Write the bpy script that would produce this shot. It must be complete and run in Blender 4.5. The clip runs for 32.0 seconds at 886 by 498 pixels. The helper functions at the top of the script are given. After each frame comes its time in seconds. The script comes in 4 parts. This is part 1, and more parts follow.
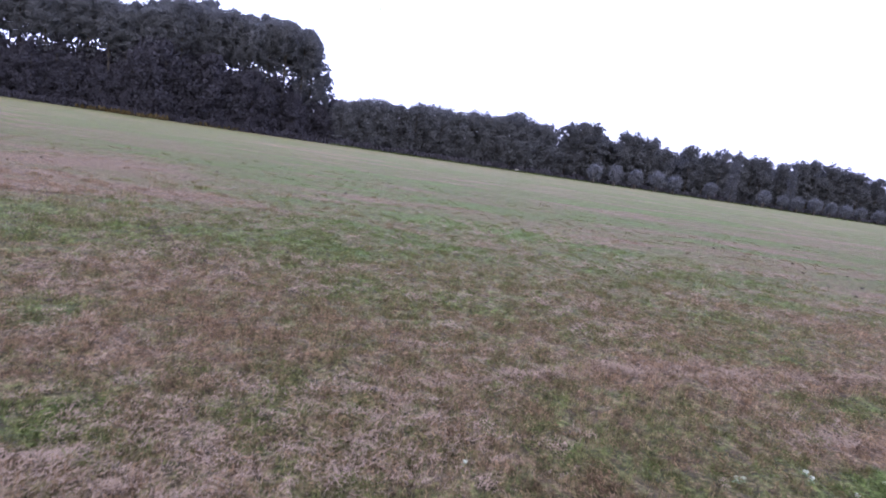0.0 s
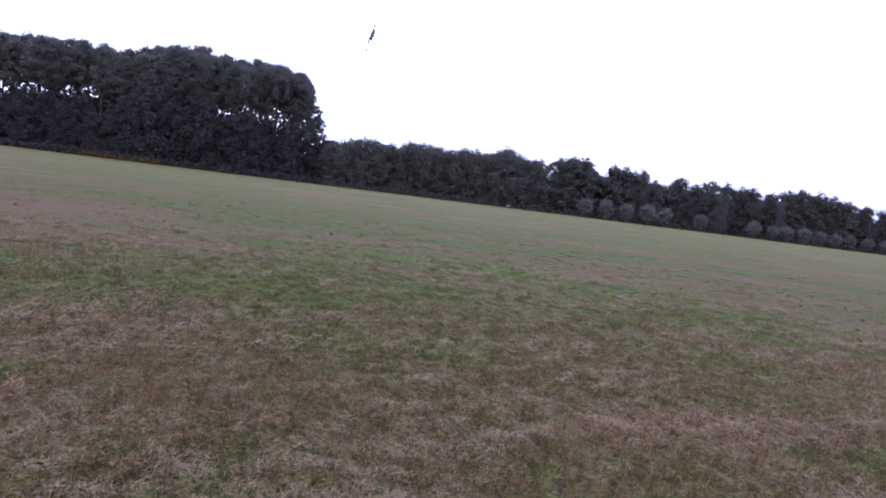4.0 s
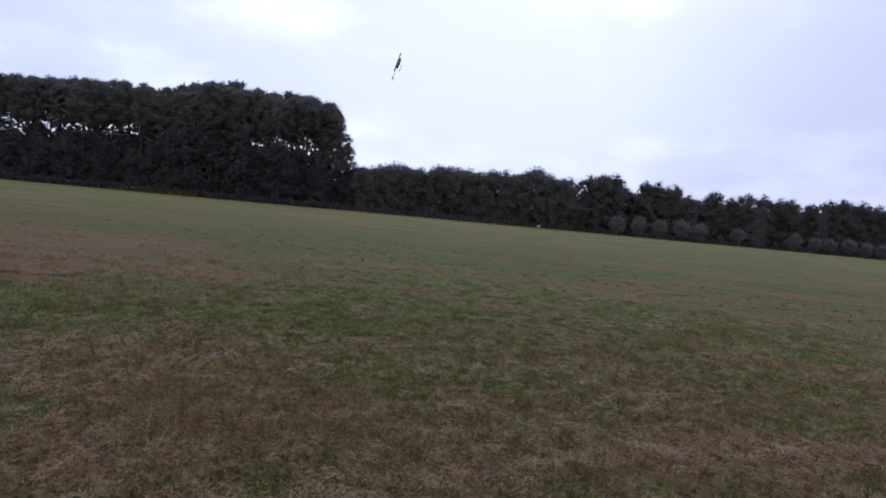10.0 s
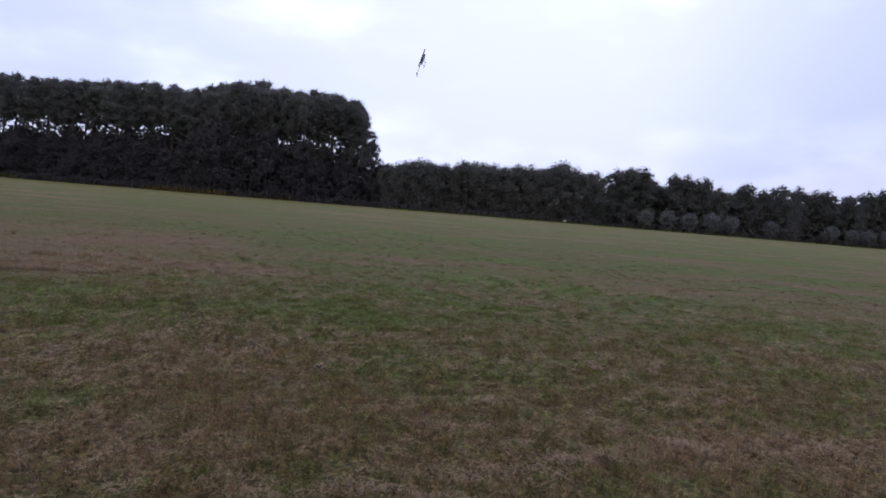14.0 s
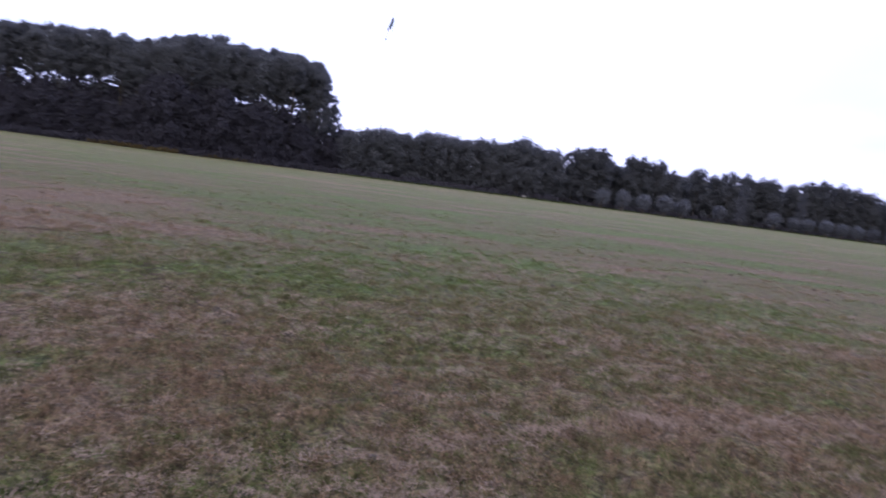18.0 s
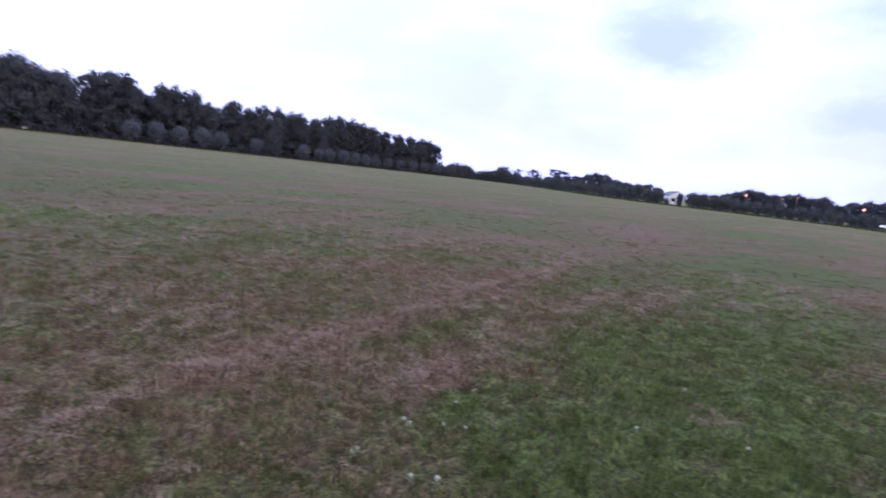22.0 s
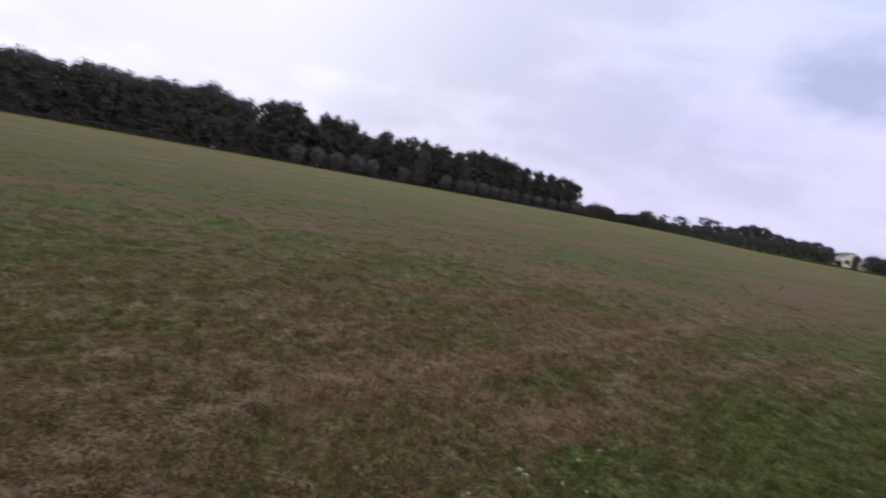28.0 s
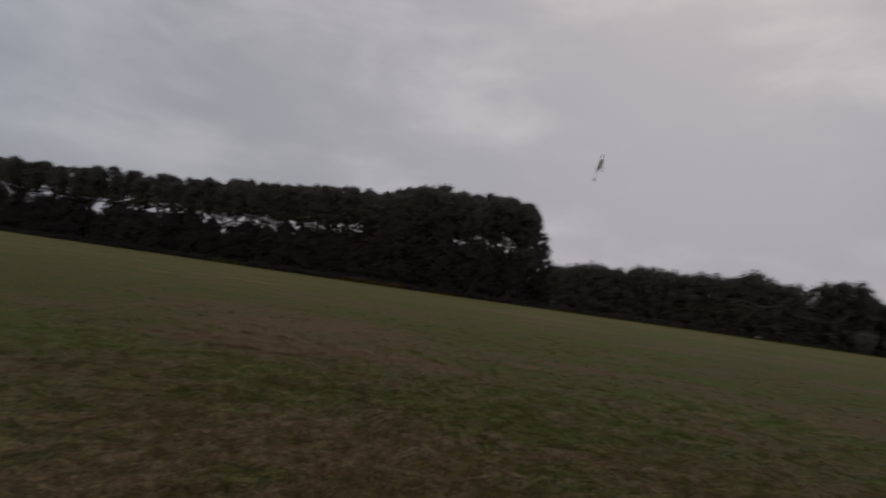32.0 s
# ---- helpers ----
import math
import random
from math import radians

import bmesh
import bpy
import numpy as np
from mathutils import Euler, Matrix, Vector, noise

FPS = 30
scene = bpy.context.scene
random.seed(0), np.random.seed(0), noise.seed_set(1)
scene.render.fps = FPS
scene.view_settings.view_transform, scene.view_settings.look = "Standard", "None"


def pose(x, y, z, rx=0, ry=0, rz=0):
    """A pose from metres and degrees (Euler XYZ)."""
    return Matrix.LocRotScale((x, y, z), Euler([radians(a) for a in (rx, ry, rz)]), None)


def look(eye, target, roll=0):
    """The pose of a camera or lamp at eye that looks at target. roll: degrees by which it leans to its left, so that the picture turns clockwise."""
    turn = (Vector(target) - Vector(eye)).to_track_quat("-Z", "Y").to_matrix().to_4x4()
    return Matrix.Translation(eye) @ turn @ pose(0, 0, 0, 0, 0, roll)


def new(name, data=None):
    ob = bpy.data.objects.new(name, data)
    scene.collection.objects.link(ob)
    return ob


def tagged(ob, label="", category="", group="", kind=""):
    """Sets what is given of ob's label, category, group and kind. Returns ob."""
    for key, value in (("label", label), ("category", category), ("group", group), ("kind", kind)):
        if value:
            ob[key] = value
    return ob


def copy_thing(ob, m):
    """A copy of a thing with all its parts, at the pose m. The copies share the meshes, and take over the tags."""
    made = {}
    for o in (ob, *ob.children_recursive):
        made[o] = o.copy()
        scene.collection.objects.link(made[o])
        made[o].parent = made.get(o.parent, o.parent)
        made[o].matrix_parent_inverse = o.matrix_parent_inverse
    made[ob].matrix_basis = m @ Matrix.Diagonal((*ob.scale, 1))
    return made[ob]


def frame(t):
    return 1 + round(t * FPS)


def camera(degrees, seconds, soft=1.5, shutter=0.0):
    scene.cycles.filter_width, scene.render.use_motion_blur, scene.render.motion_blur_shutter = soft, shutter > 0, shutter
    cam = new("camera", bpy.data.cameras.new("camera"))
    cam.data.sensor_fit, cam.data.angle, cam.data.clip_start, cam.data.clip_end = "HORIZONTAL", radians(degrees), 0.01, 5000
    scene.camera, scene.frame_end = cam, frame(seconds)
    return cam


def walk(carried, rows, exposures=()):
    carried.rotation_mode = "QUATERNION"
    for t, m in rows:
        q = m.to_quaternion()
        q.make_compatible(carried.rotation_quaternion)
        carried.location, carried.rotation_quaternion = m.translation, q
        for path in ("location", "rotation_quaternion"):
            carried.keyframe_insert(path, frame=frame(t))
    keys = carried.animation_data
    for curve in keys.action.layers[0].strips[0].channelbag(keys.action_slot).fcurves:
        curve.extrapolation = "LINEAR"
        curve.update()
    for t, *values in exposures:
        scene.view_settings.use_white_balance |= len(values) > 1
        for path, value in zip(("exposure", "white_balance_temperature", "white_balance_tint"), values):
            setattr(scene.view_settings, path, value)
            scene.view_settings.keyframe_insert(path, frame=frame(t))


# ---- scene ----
# The eye shifts by half a step and turns: seconds, place, heading, tilt and lean in degrees.
EYE = Vector((0.0, 0.0, 1.65))
TURNS = (
    (0.0, -0.15, -0.46, 1.61, -0.39, -9.38, 8.49),
    (0.5, -0.09, -0.34, 1.62, -0.43, -8.38, 7.85),
    (1.0, 0.00, -0.24, 1.63, -1.06, -7.38, 8.42),
    (1.5, 0.00, -0.19, 1.64, -0.76, -7.15, 7.67),
    (2.0, -0.07, -0.15, 1.64, 0.67, -6.52, 6.83),
    (2.5, -0.10, -0.12, 1.64, 1.25, -5.96, 6.85),
    (3.0, -0.06, -0.10, 1.65, 0.44, -6.05, 6.77),
    (3.5, -0.00, -0.07, 1.64, -0.21, -5.82, 7.29),
    (5.5, 0.00, -0.04, 1.65, -0.71, -3.58, 6.57),
    (6.0, 0.01, -0.04, 1.65, -0.92, -2.41, 6.14),
    (6.5, 0.01, -0.04, 1.66, -1.24, -2.37, 5.90),
    (7.0, 0.01, -0.03, 1.65, -1.12, -2.62, 5.55),
    (7.5, 0.01, -0.02, 1.65, -1.46, -3.40, 5.44),
    (8.0, 0.02, -0.00, 1.65, -1.74, -4.37, 5.37),
    (8.5, 0.01, 0.00, 1.65, -2.07, -4.66, 5.39),
    (9.0, 0.01, -0.00, 1.65, -2.91, -3.99, 5.31),
    (9.5, 0.01, 0.00, 1.65, -3.38, -3.65, 5.25),
    (10.0, 0.01, -0.01, 1.65, -3.64, -3.62, 5.37),
    (10.5, 0.01, -0.00, 1.65, -3.73, -3.88, 5.39),
    (11.0, 0.01, -0.00, 1.65, -4.65, -5.37, 5.65),
    (11.5, 0.00, 0.00, 1.64, -4.83, -5.54, 5.61),
    (12.0, -0.00, -0.00, 1.65, -5.24, -5.15, 5.48),
    (12.5, -0.00, 0.00, 1.65, -5.56, -4.33, 5.27),
    (13.0, 0.00, 0.00, 1.65, -5.93, -3.92, 5.07),
    (13.5, 0.00, 0.00, 1.65, -6.22, -4.06, 5.06),
    (14.0, 0.00, -0.01, 1.64, -6.17, -4.26, 4.76),
    (14.5, -0.00, -0.00, 1.64, -6.59, -4.80, 4.99),
    (16.5, -0.04, -0.04, 1.64, -9.52, -4.44, 6.58),
    (17.0, -0.06, -0.02, 1.64, -7.47, -5.38, 6.93),
    (17.5, -0.11, -0.02, 1.64, -5.34, -5.96, 7.82),
    (18.0, -0.16, -0.02, 1.64, -1.59, -6.76, 7.53),
    (18.5, -0.13, 0.02, 1.64, 3.31, -7.85, 6.92),
    (19.0, -0.04, 0.08, 1.64, 7.29, -8.94, 7.01),
    (19.5, 0.03, 0.10, 1.65, 10.93, -8.91, 7.27),
    (20.0, -0.01, 0.12, 1.64, 17.35, -7.96, 7.11),
    (20.5, -0.05, 0.11, 1.65, 23.23, -6.76, 7.55),
    (21.0, -0.04, 0.11, 1.64, 29.82, -7.27, 6.64),
    (21.5, -0.09, 0.13, 1.64, 35.13, -7.26, 5.79),
    (22.0, -0.06, 0.14, 1.65, 42.77, -7.73, 6.71),
    (22.5, 0.02, 0.17, 1.64, 44.00, -7.94, 7.32),
    (23.0, 0.04, 0.18, 1.64, 45.12, -7.99, 7.60),
    (23.5, 0.01, 0.18, 1.64, 44.01, -7.81, 8.40),
    (24.0, -0.01, 0.18, 1.65, 42.45, -7.03, 9.09),
    (24.5, -0.01, 0.18, 1.65, 42.54, -6.34, 9.66),
    (26.5, 0.01, 0.24, 1.64, 39.80, -7.04, 10.94),
    (27.0, 0.02, 0.26, 1.64, 37.74, -7.27, 10.74),
    (27.5, 0.02, 0.26, 1.65, 33.74, -6.61, 10.36),
    (28.0, 0.00, 0.25, 1.65, 29.02, -6.30, 10.60),
    (28.5, -0.05, 0.24, 1.65, 23.87, -5.32, 9.98),
    (29.0, -0.08, 0.24, 1.66, 18.18, -4.01, 9.72),
    (29.5, -0.11, 0.20, 1.68, 12.53, -2.08, 9.22),
    (30.0, -0.11, 0.21, 1.68, 6.51, 0.43, 8.00),
    (30.5, -0.09, 0.22, 1.69, 1.15, 2.72, 7.18),
    (31.0, -0.13, 0.18, 1.69, -6.68, 4.06, 7.09),
    (31.5, -0.12, 0.14, 1.69, -16.28, 4.73, 7.79),
    (32.0, -0.12, 0.10, 1.68, -24.04, 3.90, 8.07),
)


def heading(az, el):
    """A unit vector at a heading (clockwise from +y) and an elevation, in degrees."""
    a, e = radians(az), radians(el)
    return Vector((math.sin(a) * math.cos(e), math.cos(a) * math.cos(e), math.sin(e)))


def spot(az, dist, z=0.0):
    """A place on the ground at a heading and a distance from the eye."""
    return Vector((dist * math.sin(radians(az)), dist * math.cos(radians(az)), z))


cam = camera(76.2, 32.0, soft=1.75, shutter=0.8)
walk(cam, [(t, look(Vector((x, y, z)), Vector((x, y, z)) + heading(az, el) * 10, lean)) for t, x, y, z, az, el, lean in TURNS],
     exposures=((0.0, 0.42, 4930, 31), (1.0, 0.25, 4930, 31), (2.0, -0.03, 4960, 31), (3.5, -0.06, 5000, 30), (6.0, -1.0, 5450, 14), (10.0, -1.03, 5450, 17), (14.5, -1.02, 5450, 17), (17.0, -0.73, 5300, 21),
                (18.0, -0.33, 5020, 30), (20.0, -0.17, 4930, 31), (22.0, -0.39, 4920, 34), (24.0, -0.51, 4900, 35), (24.5, -0.8, 5500, 26), (28.0, -0.98, 6000, 18), (29.0, -0.98, 5950, 17), (30.0, -1.6, 5300, 36),
                (31.0, -2.14, 5900, 31), (32.0, -2.22, 6700, 10)))

# ---------------------------------------------------------------- sky and sun
SUN_AZ, SUN_EL = 1.5, 42.0
world = bpy.data.worlds.new("overcast_sky")
scene.world = world
world.use_nodes = True


class Nodes:
    """Short hand for building node trees."""

    def __init__(self, tree):
        self.t, self.n, self.l = tree, tree.nodes, tree.links
        self.n.clear()

    def add(self, kind, ins=None, **props):
        node = self.n.new(kind)
        for k, v in props.items():
            setattr(node, k, v)
        for k, v in (ins or {}).items():
            if isinstance(v, bpy.types.NodeSocket):
                self.l.new(v, node.inputs[k])
            else:
                node.inputs[k].default_value = v
        return node

    def math(self, op, a, b=0.0, c=0.0, clamp=False):
        return self.add("ShaderNodeMath", {0: a, 1: b, 2: c}, operation=op, use_clamp=clamp).outputs[0]

    def vmath(self, op, a, b=(0, 0, 0)):
        node = self.add("ShaderNodeVectorMath", {0: a, 1: b}, operation=op)
        return node.outputs["Value"] if op in ("LENGTH", "DOT_PRODUCT", "DISTANCE") else node.outputs["Vector"]

    def noise(self, vec, scale, detail=4.0, rough=0.55, dist=0.0):
        return self.add("ShaderNodeTexNoise", {"Vector": vec, "Scale": scale, "Detail": detail, "Roughness": rough, "Distortion": dist}).outputs["Fac"]

    def step(self, v, lo, hi, a=0.0, b=1.0):
        return self.add("ShaderNodeMapRange", {"Value": v, "From Min": lo, "From Max": hi, "To Min": a, "To Max": b}, interpolation_type="SMOOTHSTEP").outputs["Result"]

    def mix(self, fac, a, b, blend="MIX"):
        node = self.add("ShaderNodeMix", data_type="RGBA", blend_type=blend)
        for i, v in ((0, fac), (6, a), (7, b)):
            if isinstance(v, bpy.types.NodeSocket):
                self.l.new(v, node.inputs[i])
            else:
                node.inputs[i].default_value = v if i == 0 else (*v[:3], 1.0)
        return node.outputs[2]


def make_sky():
    g = Nodes(world.node_tree)
    way = g.vmath("NORMALIZE", g.add("ShaderNodeTexCoord").outputs["Generated"])
    nishita = g.add("ShaderNodeTexSky", sky_type="NISHITA", sun_disc=False, sun_elevation=radians(SUN_EL),
                    sun_rotation=radians(SUN_AZ), air_density=1.0, dust_density=3.0, ozone_density=1.0)
    # a closed cloud deck: brightest round the hidden sun, duller and bluer on the hedge side
    side = g.step(g.vmath("DOT_PRODUCT", way, tuple(heading(-34, 22))), 0.42, 0.74)
    glow = g.step(g.vmath("DOT_PRODUCT", way, tuple(heading(SUN_AZ, SUN_EL))), 0.57, 1.0)
    flat = g.vmath("MULTIPLY", way, (1.0, 1.0, 2.4))
    big = g.noise(flat, 1.6, 3.0, 0.5, 0.3)
    fine = g.noise(flat, 4.7, 5.0, 0.55, 0.2)
    hue = g.noise(flat, 1.15, 2.0, 0.5)
    lumps = g.math("ADD", g.math("MULTIPLY", big, 0.65), g.math("MULTIPLY", fine, 0.35))
    thick = g.step(lumps, 0.38, 0.62)
    # the heavy cloud that hangs over the hedge side, in two lobes and a low bank
    warp = g.add("ShaderNodeTexNoise", {"Vector": flat, "Scale": 6.0, "Detail": 5.0, "Roughness": 0.6}).outputs["Color"]
    bent = g.vmath("ADD", way, g.vmath("MULTIPLY", g.vmath("SUBTRACT", warp, (0.5, 0.5, 0.5)), (0.24, 0.24, 0.13)))
    heavy = None
    for az, el, wide, tall, much in ((62.3, 14.3, 0.145, 0.062, 1.0), (83.0, 16.5, 0.16, 0.07, 1.0), (79.0, 8.2, 0.15, 0.045, 0.55), (71.0, 21.0, 0.30, 0.06, 0.35), (52.0, 9.0, 0.18, 0.065, 0.2)):
        off = g.vmath("MULTIPLY", g.vmath("SUBTRACT", bent, tuple(heading(az, el))), (1 / wide, 1 / wide, 1 / tall))
        lobe = g.step(g.vmath("LENGTH", off), 1.25, 0.25, 0.0, much)
        heavy = lobe if heavy is None else g.math("MAXIMUM", heavy, lobe)
    up = g.add("ShaderNodeSeparateXYZ", {"Vector": way}).outputs["Z"]
    thin_edge = g.math("MULTIPLY_ADD", up, 1.3, g.math("MULTIPLY_ADD", hue, 0.5, side))
    dull = g.mix(g.step(thin_edge, 0.85, 0.45), (0.84, 1.00, 1.11), (0.98, 0.96, 1.17))
    warm = g.step(g.vmath("DOT_PRODUCT", way, tuple(heading(-18, 17))), 0.38, 0.92)
    open_sky = g.mix(warm, dull, (1.00, 1.00, 1.10))
    open_sky = g.mix(glow, open_sky, (1.06, 1.03, 1.06))
    low = g.step(g.add("ShaderNodeSeparateXYZ", {"Vector": way}).outputs["Z"], 0.19, 0.01)
    open_sky = g.mix(g.math("MULTIPLY", low, 0.6), open_sky, (1.00, 0.97, 1.14))
    shade = g.math("MAXIMUM", g.math("MULTIPLY", thick, 0.27), heavy)
    cloud = g.mix(shade, open_sky, (0.62, 0.67, 0.90))
    bright = g.math("MULTIPLY_ADD", side, 0.52, 1.10)
    bright = g.math("MULTIPLY_ADD", glow, 0.36, bright)
    bright = g.math("MULTIPLY", bright, g.step(thick, 0.0, 1.0, 1.13, 0.93))
    hedge_side = g.step(g.vmath("DOT_PRODUCT", way, tuple(heading(62, 10))), 0.72, 0.97)
    bright = g.math("MULTIPLY_ADD", hedge_side, 0.26, bright)
    rear = g.step(g.vmath("DOT_PRODUCT", way, tuple(heading(185, 30))), -0.1, 0.8)
    bright = g.math("MULTIPLY_ADD", rear, 1.2, bright)
    cloud = g.mix(g.math("MULTIPLY", rear, 0.95), cloud, (1.17, 1.00, 0.66))
    deck = g.vmath("SCALE", cloud)
    deck.node.inputs["Scale"].default_value = 1.0
    g.l.new(bright, deck.node.inputs["Scale"])
    thin = g.add("ShaderNodeBackground", {"Color": nishita.outputs[0], "Strength": 0.02})
    cover = g.add("ShaderNodeBackground", {"Color": deck, "Strength": 1.0})
    both = g.add("ShaderNodeAddShader", {0: thin.outputs[0], 1: cover.outputs[0]})
    g.add("ShaderNodeOutputWorld", {"Surface": both.outputs[0]})


make_sky()
lamp = bpy.data.lights.new("sun", "SUN")
lamp.energy, lamp.angle, lamp.color = 0.5, radians(25), (1.0, 0.96, 0.9)
sun = new("sun", lamp)
sun.matrix_world = look(heading(SUN_AZ, SUN_EL) * 100, (0, 0, 0))

# ---------------------------------------------------------------- materials


def material(name):
    m = bpy.data.materials.new(name)
    m.use_nodes = True
    return m, Nodes(m.node_tree)


def finish(g, color, rough, normal=None, metal=0.0, spec=0.3, extra=None):
    ins = {"Base Color": color, "Roughness": rough, "Metallic": metal, "Specular IOR Level": spec}
    if normal is not None:
        ins["Normal"] = normal
    ins.update(extra or {})
    b = g.add("ShaderNodeBsdfPrincipled", ins)
    g.add("ShaderNodeOutputMaterial", {"Surface": b.outputs[0]})
    return b


# patches of the meadow: x, y, half length, half width, turn in degrees, strength
GREEN_PATCHES = (
    (-3.2, 3.3, 0.4, 0.25, 0, 0.5), (-2.4, 1.9, 0.6, 0.5, 0, 0.7), (-4.5, 6.2, 0.9, 0.4, 10, 0.4), (-0.9, 2.6, 0.3, 0.22, 0, 0.4), (-2.6, 8.1, 2.4, 1.2, 0, 0.35),
    (-1.6, 10.8, 3.4, 1.5, 3, 0.45), (-3.1, 24.6, 6.0, 2.0, 5, 0.7), (3.9, 21.0, 4.0, 2.0, 10, 0.6), (1.1, 13.0, 3.5, 1.6, 10, 0.55), (-7.0, 30.0, 9.0, 3.0, 8, 0.55), (9.0, 34.0, 10.0, 4.0, 6, 0.5), (-0.5, 5.6, 1.6, 0.5, 12, 0.3), (-18.0, 20.5, 4.0, 1.5, 30, 0.5),
    (-21.0, 39.7, 8.0, 3.0, 20, 0.5), (-5.7, 9.1, 0.9, 0.4, 0, 0.5), (-4.7, 5.8, 0.5, 0.3, 0, 0.3), (-3.3, 3.7, 0.4, 0.3, 0, 0.6),
    (4.2, 1.5, 2.6, 1.5, 20, 1.3), (3.0, 2.7, 1.0, 0.5, 35, 1.2), (6.5, 2.6, 2.4, 1.0, 20, 1.1), (10.0, 3.2, 4.0, 1.6, 20, 0.8), (6.5, 0.0, 3.0, 1.4, 0, 1.1),
    (2.7, 1.9, 0.9, 0.5, 25, 1.1), (20.0, 60.0, 30.0, 5.0, -8, 0.4), (5.6, 3.0, 1.6, 0.6, 25, 1.1),
)
DRY_NEAR = (
    (-3.3, 4.2, 1.0, 0.7, 0, 0.26), (-2.3, 3.2, 0.9, 0.6, 0, 0.30), (-0.9, 4.1, 1.2, 0.7, 10, 0.34), (-1.3, 2.4, 1.2, 0.6, 0, 0.30), (-0.2, 3.0, 0.9, 0.5, 20, 0.30),
    (0.6, 4.2, 1.1, 0.5, 25, 0.34), (-1.8, 1.7, 0.8, 0.4, 0, 0.30), (0.8, 8.2, 1.4, 0.5, 20, 0.24), (2.0, 4.35, 1.8, 0.35, 27, 0.75), (4.5, 5.3, 1.8, 0.4, 25, 0.8),
    (8.0, 6.5, 2.8, 0.6, 20, 1.00), (3.2, 3.55, 1.1, 0.25, 20, 0.90), (5.6, 4.4, 1.5, 0.35, 22, 0.48), (5.5, 6.9, 3.0, 1.0, 28, 0.42), (4.5, 1.8, 0.25, 0.15, -40, 1.20),
    (-5.4, 4.3, 1.1, 0.8, 0, 0.30), (-0.6, 5.7, 2.2, 0.8, 8, 0.20), (1.6, 6.2, 1.6, 0.7, 20, 0.30),
)
DRY_FAR = (
    (-8.3, 9.0, 2.4, 1.4, 20, 1.0), (-9.5, 14.2, 2.8, 1.6, 10, 1.0), (-4.0, 10.9, 1.1, 0.45, -20, 0.8), (-5.9, 11.6, 1.6, 0.9, 0, 0.9), (12.0, 9.0, 5.0, 2.0, 25, 0.9), (22.0, 13.0, 9.0, 2.5, 25, 0.6), (30.0, 27.0, 14.0, 4.0, 35, 0.6), (9.0, 20.0, 6.0, 1.5, 15, 0.4),
    (7.5, 14.0, 2.5, 1.0, 20, 0.5), (2.3, 11.7, 1.4, 0.5, 10, 0.4), (-19.4, 58.8, 14.0, 5.0, -10, 0.9), (-1.5, 99.0, 28.0, 9.0, 0, 0.6), (20.0, 112.0, 28.0, 8.0, 10, 0.6),
    (47.0, 10.0, 15.0, 1.3, 82, 1.3), (-65.0, 40.0, 18.0, 2.5, 96, 1.2),
)


